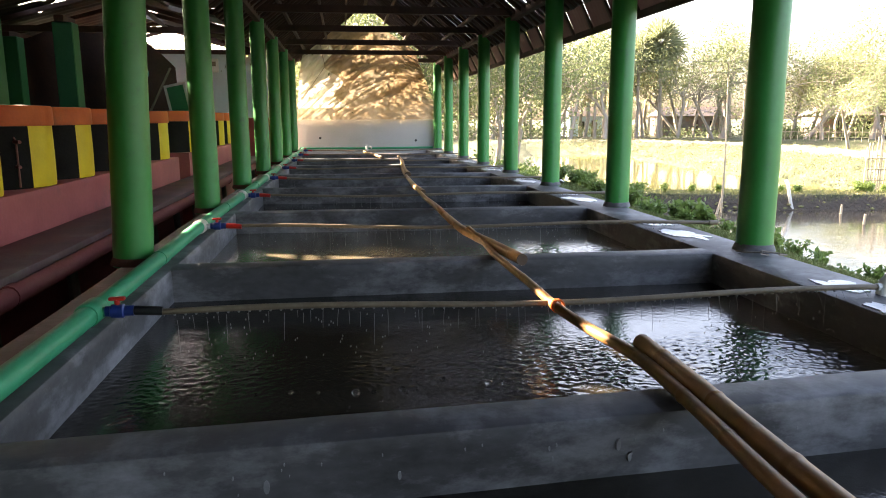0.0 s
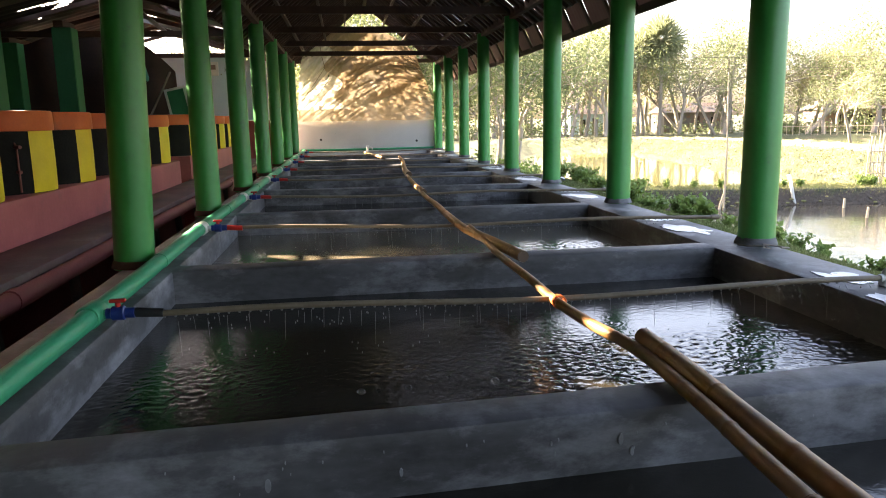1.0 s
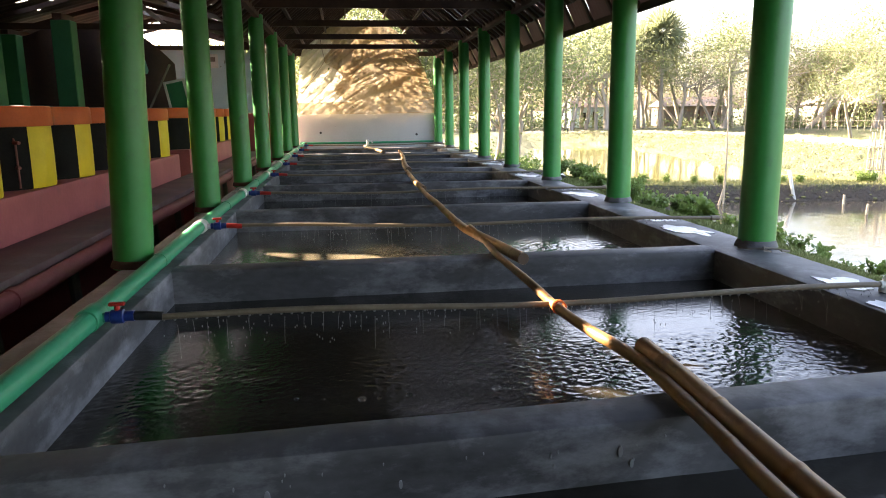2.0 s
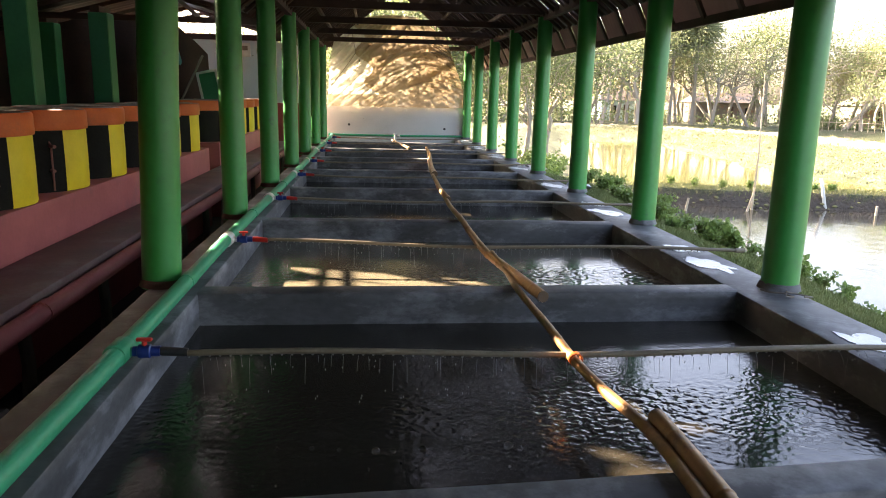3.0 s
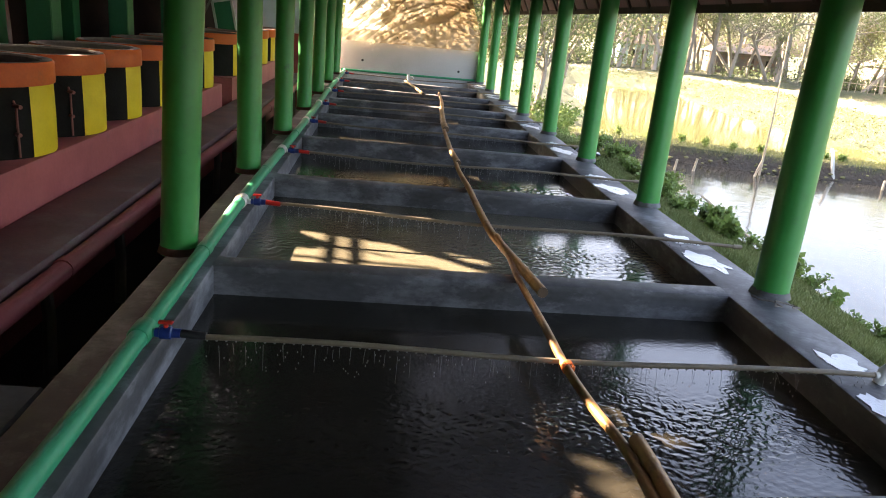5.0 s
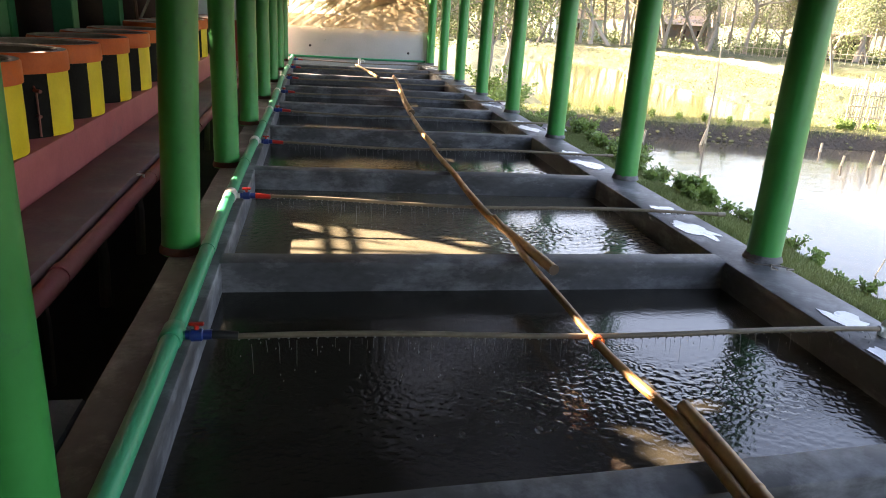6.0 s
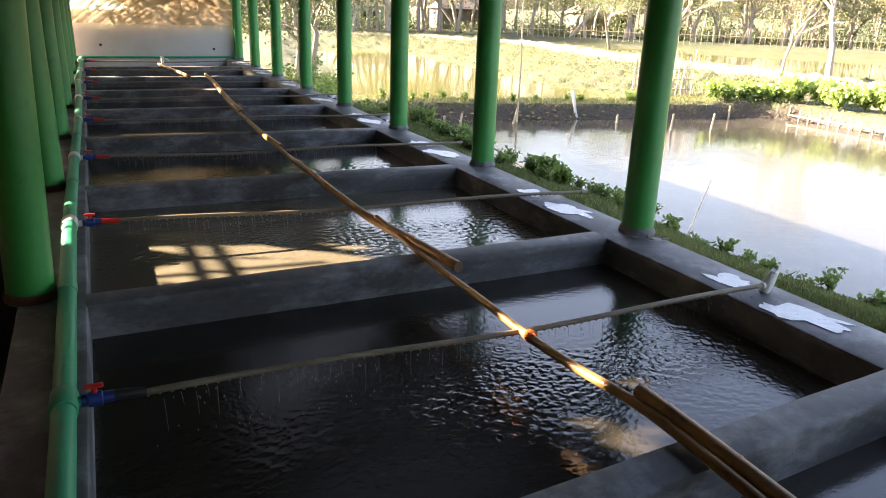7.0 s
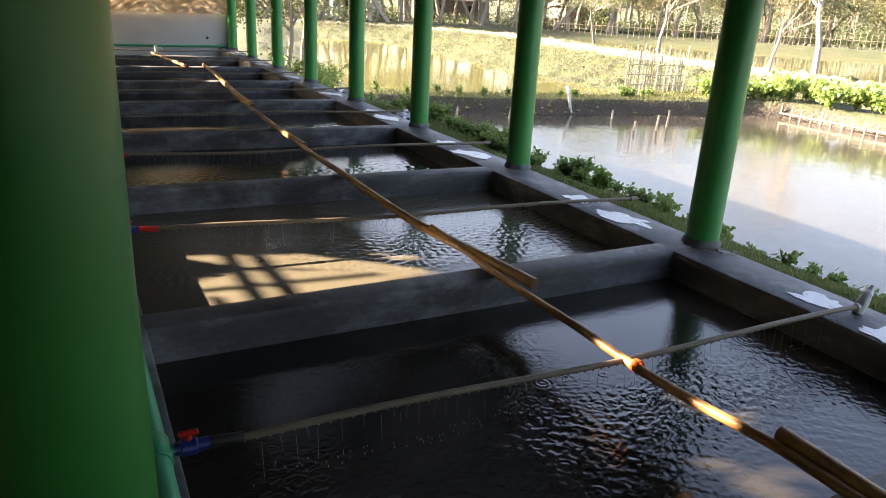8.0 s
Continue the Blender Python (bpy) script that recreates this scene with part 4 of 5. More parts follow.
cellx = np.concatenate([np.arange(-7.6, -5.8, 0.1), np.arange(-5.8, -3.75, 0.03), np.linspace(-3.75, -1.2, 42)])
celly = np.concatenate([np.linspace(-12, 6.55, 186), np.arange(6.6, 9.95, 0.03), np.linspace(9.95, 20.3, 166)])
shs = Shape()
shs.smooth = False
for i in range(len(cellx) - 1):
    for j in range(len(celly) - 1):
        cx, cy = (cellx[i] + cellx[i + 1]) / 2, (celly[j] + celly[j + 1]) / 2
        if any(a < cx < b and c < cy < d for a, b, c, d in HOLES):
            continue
        if any(a < cx < b and abs((cx + 1.2) * 0.592 + (cy - y0) * 0.806) < w for y0, a, b, w in SUN_SLITS):
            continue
        if -5.8 < cx < -3.75 and cy > 6.5 and any(inside_outline(cx, cy, q) for q in SUN_GAPS):
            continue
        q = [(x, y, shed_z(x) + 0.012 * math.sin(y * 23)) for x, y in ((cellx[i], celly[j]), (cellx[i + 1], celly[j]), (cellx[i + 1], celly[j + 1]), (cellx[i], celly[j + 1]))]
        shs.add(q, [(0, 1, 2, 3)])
# battens added under the gaps to cast bars across the sun patch
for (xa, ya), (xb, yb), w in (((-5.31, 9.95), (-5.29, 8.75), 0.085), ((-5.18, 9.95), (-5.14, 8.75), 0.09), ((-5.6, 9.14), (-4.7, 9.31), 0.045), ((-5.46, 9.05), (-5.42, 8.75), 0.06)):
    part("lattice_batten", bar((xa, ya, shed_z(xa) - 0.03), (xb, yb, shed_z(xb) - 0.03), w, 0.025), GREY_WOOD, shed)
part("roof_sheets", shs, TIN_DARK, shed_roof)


def square_column(x, y):
    t = thing("square_column", "square green painted masonry column in the shed", "column", "square shed columns", at=(x, y, -0.2))
    part("shaft", Shape().box(-0.145, 0.145, -0.145, 0.145, 0, 2.55, 0.012), GREEN_SHED, t)
    part("capital", Shape().box(-0.07, 0.07, -0.25, 0.25, 2.55, 2.64, 0.006), WOOD, t)
    return t


sq = square_column(-3.95, 12.3)
for x, y in ((-3.95, 9.65), (-5.6, 14.4), (-3.95, 7.0), (-3.95, 15.0), (-5.6, 11.7), (-3.95, 4.4)):
    copy_thing(sq, pose(x, y, -0.2))
struct("floor_shed", Shape().box(-8.5, -4.21, 2.995, 20.5, -1.04, -0.2), CONCRETE_DARK, "dark cement shed floor", "floor")
bw = Shape().sheet(lambda u, v: (-7.6 + 0.06 * math.sin(u * 70) + 0.05 * math.sin(v * 9 + u * 30), -12 + 32.9 * u, -0.2 + 2.64 * v), 200, 8)
struct("wall_shed_back", bw, BROWN_SHEET, "brown tarpaulin wall at the back of the shed", "wall")
bw = Shape().sheet(lambda u, v: (-7.6 + 4.35 * u, 16.4 + 0.07 * math.sin(u * 26) + 0.05 * math.sin(v * 7 + u * 9), -0.2 + (2.72 + 0.5 * u * 0.6 - 0.9 * max(0, u - 0.8) / 0.2 + 0.08 * math.sin(u * 15)) * v), 60, 8)
struct("wall_shed_end", bw, BROWN_SHEET, "hanging brown tarpaulin in the shed", "wall")
struct("wall_house", Shape().box(-6.5, -1.55, 20.6, 20.75, 0.93, 2.62), BLUE_WALL, "pale blue plastered house wall", "wall")
struct("wall_house_dado", Shape().box(-6.5, -1.53, 20.57, 20.75, -1.2, 0.926), RED_WALL, "red painted dado of the house wall", "wall")
struct("trim", Shape().box(-6.6, -1.45, 20.5, 20.8, 2.63, 2.7), WOOD, "dark timber plate on the house wall", "trim")
mb = thing("meter_box", "small white electric meter box on the blue wall", "meter box", at=(-3.16, 20.57, 2.31))
case = part("case", Shape().box(-0.14, 0.14, -0.06, 0.02, -0.18, 0.18, 0.012), WHITE_PVC, mb)
part("window", Shape().box(-0.08, 0.08, -0.065, -0.058, -0.02, 0.1, 0.002), JAR_INNER, case, "dull glass meter window")
bd = thing("leaning_board", "grey timber plank leaning in the shed", "plank", at=(-3.9, 15.2, 0.3))
part("plank", bar((0, 0, 0), (0.75, 0.3, 1.6), 0.14, 0.03), GREY_WOOD, bd)
fr = thing("picture_frame", "white framed panel leaning against the wall", "frame", at=(-3.05, 16.0, 0.75))
pf = Shape()
pf.box(-0.22, -0.17, -0.02, 0.02, 0, 0.9, 0.004).box(0.17, 0.22, -0.02, 0.02, 0, 0.9, 0.004).box(-0.17, 0.17, -0.02, 0.02, 0, 0.05, 0.004).box(-0.17, 0.17, -0.02, 0.02, 0.85, 0.9, 0.004)
part("frame", pf, WHITE_PVC, fr)
part("panel", Shape().box(-0.17, 0.17, -0.004, 0.006, 0.05, 0.85), GREEN_SHED, fr, "green and white panel")
fr.rotation_euler = (radians(-8), radians(-12), 0)
pst = thing("cloth_post", "dark post with a teal cloth tied on top", "post", at=(-3.55, 14.9, -0.2))
part("post", Shape().tube([(0, 0, 0), (0.02, 0, 1.2), (0, 0, 2.3)], 0.04, 8), WOOD, pst)
part("cloth", Shape().sheet(lambda u, v: (0.14 * math.cos(u * 6.3) * (0.3 + 0.7 * v), 0.1 * math.sin(u * 6.3) * (0.5 + v * 0.5) - 0.02, 2.35 - 0.42 * v + 0.05 * math.sin(u * 19)), 24, 8), TEAL_CLOTH, pst, "rumpled teal cloth")
# unseen wall added behind the camera to keep light out of the shed
struct("wall_unseen_back", Shape().box(-8.6, -1.4, -12.3, -12.05, -1.2, 3.4), BROWN_SHEET, "unseen dark wall added behind the camera to hold light out of the shed", "wall")


fit_ = thing("white_tap", "white plastic tap fitting over the far tank", "tap", at=(0.85, 19.05, 0.07))
part("body", Shape().tube([(0, 0, 0), (0, 0.0, 0.14)], 0.03, 10).tube([(0, 0, 0.1), (0.1, -0.02, 0.1), (0.12, -0.03, 0.06)], 0.022, 10), WHITE_PVC, fit_)
part("lever", Shape().box(-0.05, 0.03, -0.015, 0.015, 0.14, 0.16, 0.004), WHITE_PVC, fit_)
for i, (x, y) in enumerate(((3.22, 10.4), (3.2, 13.0))):
    rg = thing("white_rag", "crumpled white rag at the edge of the wall", "rag", at=(x, y, -0.08))
    part("cloth", Shape().sheet(lambda u, v: (0.16 * (u - 0.5) * 2 + 0.03 * math.sin(v * 9), 0.22 * (v - 0.5) * 2, 0.05 + 0.05 * noise.noise((u * 4 + i, v * 4, 1)) + 0.03 * math.sin(u * 9 + v * 5)), 14, 14), PATCH, rg)

# ---- bank: grass and plants ----
def ground_at(x, y):
    h, _ = land(np.array([float(x)]), np.array([float(y)]))
    return float(h[0])


def blades(n, xf, yf, h0, seed, low=0.03, bare=0.0):
    r = np.random.default_rng(seed)
    y = yf(r, n)
    x = xf(r, n, y)
    z, _ = land(x, y)
    keep = z > POND + low
    if bare:
        keep &= seg_dist(x, y, PATHWAY) > bare + 0.3 * np.sin(y * 2.1)
    x, y, z = x[keep], y[keep], z[keep]
    n = len(x)
    a, l = r.uniform(0, 6.283, n), r.uniform(0.5, 1.3, n) * h0
    w = 0.006 + 0.006 * r.random(n)
    lean = r.uniform(0.1, 0.7, n) * l
    ca, sa = np.cos(a), np.sin(a)
    b = r.uniform(0, 6.283, n)
    p0 = np.stack([x - w * ca, y - w * sa, z - 0.01], 1)
    p1 = np.stack([x + w * ca, y + w * sa, z - 0.01], 1)
    p2 = np.stack([x + lean * np.cos(b), y + lean * np.sin(b), z + l], 1)
    s = Shape()
    s.v = [tuple(q) for q in np.stack([p0, p1, p2], 1).reshape(-1, 3).tolist()]
    s.f = [(3 * i, 3 * i + 1, 3 * i + 2) for i in range(n)]
    s.m = [0] * n
    return s


tagged(part("grass", blades(150000, lambda r, n, y: 3.07 + 1.5 * r.random(n) ** 1.3, lambda r, n: 1.5 + 20 * r.random(n) ** 1.7, 0.03, 5), TURF), "short green grass on the pond bank", "grass", kind="stuff")
tagged(part("bund_grass", blades(30000, lambda r, n, y: 6.5 + 15.5 * r.random(n), lambda r, n: 21.3 + 4.6 * r.random(n), 0.09, 6, 0.28), GRASS), "rough grass tufts on the mud bund", "grass", kind="stuff")

tagged(part("bank_grass", blades(34000, lambda r, n, y: 19 + 17 * r.random(n), lambda r, n: 20 + 52 * r.random(n), 0.2, 7, 0.05, 2.0), GRASS), "yellow-green grass tufts on the far bank", "grass", kind="stuff")

tf = Shape()
tf.smooth = False
rt = np.random.default_rng(17)
ty = 19 + 52 * rt.random(900)
tx = np.interp(ty, [22, 27.5, 35, 44, 58, 69], [31.5, 32.3, 31.8, 32.3, 34.5, 29]) - 2.6 - 8.0 * rt.random(900) ** 1.4
tz, _ = land(tx, ty)
leaves(tf, [(x, y, z + 0.03) for x, y, z in zip(tx, ty, tz) if z > POND + 0.04], np.array([0.7, 0.7, 0.03]), 20000, 0.075, -0.5, 21)
tagged(part("bank_tufts", tf, BANK_GRASS), "low uneven tussocks on the sloping far bank", "grass", kind="stuff")

cl = Shape()
r5 = np.random.default_rng(5)
for i in range(520):
    a = r5.random()
    y = 18 + 50 * a
    px = float(np.interp(y, [22, 27.5, 35, 44, 58, 69], [31.5, 32.3, 31.8, 32.3, 34.5, 29])) - 1.8
    x = px - abs(r5.normal(0.8, 2.2))
    z = ground_at(x, y)
    if z > POND + 0.12:
        cl.ball((x, y, z + 0.01), r5.uniform(0.05, 0.14), 6, 4, r5.uniform(0.25, 0.5))
for i in range(230):
    x = 7.5 + 13 * r5.random()
    y = float(np.interp(x, [7, 10, 12.5, 15.5, 20], [25.6, 24.3, 23.35, 22.95, 22.6])) - 0.92 + r5.normal(0, 0.16)
    cl.ball((x, y, POND + 0.12 + r5.normal(0, 0.08)), r5.uniform(0.04, 0.1), 6, 4, 0.5)
tagged(part("earth_clods", cl, CLOD), "dry earth clods on the dike and bund", "earth clods", kind="stuff")


def herb(name, label, x, y, h, n, leaf, seed, group="leafy plants on the bank", z=None, spread=0.5):
    r = np.random.default_rng(seed)
    z = ground_at(x, y) if z is None else z
    t = thing(name, label, "plant", group, at=(x, y, z))
    st, tips = Shape(), []
    for i in range(n):
        a, l = r.uniform(0, 6.283), h * r.uniform(0.5, 1.1)
        q = Vector((math.cos(a), math.sin(a), 0)) * l * spread * r.uniform(0.3, 1)
        line = [(0, 0, -0.03), tuple(q * 0.35 + Vector((0, 0, l * 0.55))), tuple(q + Vector((0, 0, l)))]
        st.tube(line, [0.007, 0.005, 0.003], 5)
        if n < 10:
            part("stem", st, GRASS, t)
            st = Shape()
        tips += [tuple(Vector(line[1]).lerp(Vector(line[2]), w)) for w in (0.0, 0.3, 0.6, 0.85, 1.0)]
    if n >= 10:
        part("stem", st, GRASS, t)
    lv = Shape()
    lv.smooth = False
    leaves(lv, tips, leaf * 0.35, n * 16, leaf, 0.15, seed)
    part("foliage", lv, LEAF_NEAR, t)
    return t


for i, (x, y, h) in enumerate([(3.85, 3.3, 0.24), (3.95, 3.9, 0.2), (3.75, 4.1, 0.16), (3.9, 4.5, 0.2), (3.85, 5.3, 0.26), (3.8, 3.0, 0.24), (4.05, 6.5, 0.5), (4.15, 6.8, 0.45), (3.95, 7.3, 0.3), (3.9, 8.0, 0.25)]):
    herb("bank_weed", "low bright green weed on the grassy bank", x + 0.06, y, h * 0.6, 7, 0.055, 100 + i)
r8 = np.random.default_rng(8)
for i in range(26):
    herb("bank_weed", "low bright green weed at the wall edge", 3.75 + 0.3 * r8.random(), 2.6 + 6 * (i + r8.random()) / 26, 0.07 + 0.12 * r8.random(), 8, 0.04, 300 + i, spread=0.9)
for i, (x, y, h) in enumerate([(3.6, 8.9, 0.45), (3.8, 9.3, 0.6), (3.95, 9.0, 0.5), (3.7, 9.9, 0.5), (3.85, 10.6, 0.6), (4.1, 10.2, 0.5), (3.55, 8.5, 0.4), (3.75, 8.7, 0.55), (3.65, 9.5, 0.55), (3.6, 10.3, 0.5), (3.95, 9.7, 0.6), (4.1, 9.4, 0.5), (3.6, 11.1, 0.45), (3.6, 6.9, 0.3), (3.75, 7.3, 0.4), (3.55, 7.7, 0.35), (3.8, 8.0, 0.45), (3.6, 8.3, 0.4), (3.95, 8.4, 0.5), (3.9, 7.6, 0.35), (3.7, 11.8, 0.5), (3.9, 13.0, 0.5), (3.8, 14.4, 0.45), (4.2, 11.6, 0.5)]):
    herb("bank_shrub", "leafy green shrub beside the tank wall", x, y, h * (0.24 + 0.26 * ((i * 7) % 5) / 4), 44, 0.045, 140 + i, "shrubs on the bank", spread=0.95)
for i, (x, y, h) in enumerate([(4.05, 6.1, 0.3), (3.75, 7.1, 0.26), (3.65, 6.6, 0.2)]):
    herb("broadleaf_plant", "bright green broad-leaved plant on the pond bank", x, y, h * 0.8, 22, 0.065, 400 + i, "broad-leaved plants on the bank", spread=0.6)
r9 = np.random.default_rng(9)
for i in range(22):
    x = 8.5 + 12 * r9.random()
    y = float(np.interp(x, [7, 10, 12.5, 15.5, 20], [25.6, 24.3, 23.35, 22.95, 22.6])) - 0.55 + 0.5 * r9.random()
    herb("bund_weed", "small tuft of weed on the mud bund", x, y, 0.2 + 0.15 * r9.random(), 14, 0.07, 180 + i, "weeds on the bund")
for i in range(26):
    y = 4.0 + 17.0 * i / 26
    herb("dike_shrub", "bright green leafy shrub on the far dike", 24.1 + 0.9 * r9.random(), y, 0.85, 26, 0.2, 220 + i, "shrubs on the dike", spread=0.9)

for i, (x, y) in enumerate([(21.4, 21.75), (22.0, 21.6), (22.6, 21.35), (23.1, 21.2), (23.6, 20.8), (24.0, 20.4), (22.9, 21.9), (23.9, 21.3)]):
    herb("dike_shrub", "bright green leafy shrub at the corner of the dike", x, y, 0.6, 24, 0.18, 260 + i, "shrubs on the dike", spread=0.9)

for i, (x, y, h) in enumerate([(4.3, 15.2, 0.5), (4.7, 16.4, 0.6), (4.4, 17.5, 0.7), (5.0, 18.6, 0.8), (4.6, 19.8, 0.9), (5.3, 20.6, 0.9), (5.6, 22.0, 1.0), (6.3, 23.4, 0.9), (5.0, 22.8, 1.1)]):
    herb("shore_bush", "tangled green bush on the low shore", x, y, h, 34, 0.11, 430 + i, "bushes on the low shore", spread=0.8)

# sticks, poles and fences in the pond
st = thing("tall_pole", "thin tall bare pole stuck in the pond", "pole", at=(12.35, 21.75, POND - 0.3))
part("pole", Shape().tube([(0, 0, 0), (0.03, 0.0, 2.0), (-0.06, 0.0, 4.6)], [0.04, 0.03, 0.012], 7), STRAW, st)
st = thing("white_hose", "curved white plastic pipe spilling into the pond", "pipe", at=(14.85, 21.95, POND - 0.1))
part("pipe", Shape().tube([(0.2, 0, 0.0), (0.08, 0, 0.3), (0.0, 0, 0.62), (-0.05, 0.05, 0.95), (-0.05, 0.15, 1.08)], 0.055, 9), WHITE_PVC, st)
for i, (x, y, h, lx) in enumerate([(12.0, 21.5, 0.5, 0.2), (15.9, 20.8, 0.3, 0.02), (15.8, 18.5, 0.5, 0.08), (16.7, 18.95, 0.55, 0.05), (15.0, 18.65, 0.3, 0.05), (18.2, 18.65, 0.55, 0.1), (21.3, 20.8, 0.45, 0.0), (9.4, 21.5, 0.35, 0.06), (10.05, 21.6, 0.4, 0.1)]):
    st = thing("stake", "short weathered stake standing in the pond", "stake", "stakes in the pond", at=(x, y, POND - 0.25))
    part("post", Shape().tube([(0, 0, 0), (lx, 0, h + 0.25)], [0.045, 0.035], 6), STRAW, st)
sb = thing("sunken_branch", "bare branch leaning out of the water by the bank", "branch", at=(6.6, 10.6, POND - 0.1))
part("branch", Shape().tube([(0.9, -2.2, 0.0), (0.4, -1.0, 0.4), (-0.1, 0, 0.8), (-0.8, 1.2, 1.4)], [0.012, 0.025, 0.03, 0.02], 6), STRAW, sb)
sb = thing("thin_stick", "thin leaning stick standing at the pond edge", "stick", at=(8.74, 9.76, POND - 0.1))
part("stick", Shape().tube([(0, 0, 0), (0.5, 0.1, 1.0)], [0.014, 0.008], 5), STRAW, sb)


def fence(name, label, a, b, n, h, rails):
    a, b = Vector(a), Vector(b)
    t = thing(name, label, "fence", at=a)
    r = np.random.default_rng(n)
    d = b - a
    for i in range(n):
        p = d * (i / (n - 1))
        l = h * r.uniform(0.75, 1.15)
        part("picket", Shape().tube([(p.x, p.y, p.z - 0.4), (p.x + r.normal(0, 0.07), p.y, p.z + l)], [0.03, 0.022], 6), STRAW, t)
    for z in rails:
        part("rail", Shape().tube([(0, -0.04, z), (d.x, d.y - 0.04, d.z + z + 0.03)], 0.025, 6), STRAW, t)
    return t


fence("bamboo_fence", "pale split bamboo fence on the grassy bank", (19.3, 24.2, POND + 0.4), (21.7, 23.4, POND + 0.4), 24, 1.75, (0.35, 0.75, 1.15))
fence("stake_fence", "low stake fence along the leafy dike", (23.3, 20.2, POND - 0.02), (23.2, 4.0, POND - 0.02), 38, 0.5, (0.2,))
fence("far_fence", "thin stick fence on the far bank", (45, 76, POND + 0.6), (78, 50, POND + 0.6), 70, 1.6, (0.9,))
eb = thing("scrap_heap", "dark scrap and white sack on the path", "scrap", at=(27.4, 24.5, ground_at(27.4, 24.5)))
part("lump", Shape().ball((0, 0, 0.2), 0.3, 10, 6, 0.7), BLACK, eb)
part("sack", Shape().ball((-0.4, 0.1, 0.22), 0.3, 10, 6, 0.8), WHITE_PVC, eb, "white sack")
eb = thing("white_sack", "pale sack lying on the bank", "sack", at=(20.6, 21.2, POND + 0.05))
part("bag", Shape().ball((0, 0, 0.08), 0.42, 12, 7, 0.4).ball((-0.55, 0.1, 0.05), 0.3, 12, 7, 0.4), STRAW, eb)


for za, zb in ((5.6, 6.4), (6.6, 7.2)):
    pc = thing("power_cable", "thin sagging overhead power cable beyond the ponds", "cable", "overhead cables", at=(7.5, 65.0, 0.0))
    part("wire", Shape().tube([(88 * u, -11 * u, za + (zb - za) * u - 1.2 * math.sin(3.14 * u)) for u in np.linspace(0, 1, 16)], 0.014, 5), BLACK, pc)


# ---- trees ----
def limb(s, p, d, l, r, rr, depth, tips):
    pts, rad = [p], [r]
    for i in range(4):
        d = (d + Vector(rr.normal(0, 0.16, 3)) + Vector((0, 0, 0.05))).normalized()
        p = p + d * l / 4
        pts.append(p)
        rad.append(r * (1 - 0.16 * (i + 1)))
    s.tube(pts, rad, 7 if depth < 1 else 5, caps=False)
    tips.append(tuple(pts[-1]))
    if depth < 2:
        for i in range(3 if depth else 4):
            q = pts[2 + i % 3]
            e = (d + Vector(rr.normal(0, 0.7, 3))).normalized()
            limb(s, q, e, l * rr.uniform(0.5, 0.75), rad[2] * 0.6, rr, depth + 1, tips)
    else:
        tips.append(tuple(pts[2]))


def tree(name, label, h, seed, leaf_n, leaf, m, lean=0.1, fork=0.5, spread=0.5, bare=False):
    rr = np.random.default_rng(seed)
    t = thing(name, label, "tree", "trees beyond the ponds")
    s, tips = Shape(), []
    top = Vector((lean * h * rr.normal(), lean * h * rr.normal(), h * fork))
    pts = [Vector((0, 0, -0.3)), top * 0.35 + Vector((0.15 * rr.normal(), 0.15 * rr.normal(), 0)), top * 0.7 + Vector((0.2 * rr.normal(), 0, 0)), top]
    r0 = 0.018 * h + 0.03
    s.tube(pts, [r0, r0 * 0.8, r0 * 0.68, r0 * 0.6], 9, caps=False)
    for i in range(5):
        d = Vector((rr.normal() * 0.7, rr.normal() * 0.7, rr.uniform(0.5, 1.2))).normalized()
        limb(s, pts[2].lerp(top, rr.uniform(0.2, 1)), d, h * (1 - fork) * rr.uniform(0.5, 0.8), r0 * 0.4, rr, 0, tips)
    part("trunk", s, BARK, t)
    lv = Shape()
    lv.smooth = False
    leaves(lv, tips, spread, leaf_n, leaf, 0.4, seed)
    part("crown", lv, m, t)
    return t


def palm(h, seed):
    rr = np.random.default_rng(seed)
    t = thing("palm_tree", "tall fan palm with a shaggy round crown", "palm tree", "palms beyond the ponds")
    s = Shape()
    s.tube([(0, 0, -0.3), (0.1, 0, h * 0.3), (0.05, 0.1, h * 0.7), (0, 0, h)], [0.3, 0.22, 0.2, 0.22], 9)
    part("trunk", s, BARK, t)
    lv = Shape()
    lv.smooth = False
    for i in range(64):
        a, el = rr.uniform(0, 6.283), rr.uniform(-1.2, 1.35)
        d = Vector((math.cos(a) * math.cos(el), math.sin(a) * math.cos(el), math.sin(el)))
        side = (Matrix.Rotation(rr.uniform(0, 3.14), 3, d) @ d.cross(Vector((0, 0, 1)))).normalized()
        up = side.cross(d)
        base = Vector((0, 0, h)) + d * rr.uniform(0.25, 1.25)
        for k in range(13):
            f = (k - 6) / 6 * 1.35
            tip = base + (d * math.cos(f) + side * math.sin(f)) * 2.6 * rr.uniform(0.85, 1.1) + up * rr.normal(0, 0.1) - Vector((0, 0, 0.25 * rr.random()))
            mid = base.lerp(tip, 0.5)
            w = (d * -math.sin(f) + side * math.cos(f)) * 0.1
            lv.add([base, mid + w, tip, mid - w], [(0, 1, 2, 3)])
    part("crown", lv, PALM_LEAF, t)
    return t


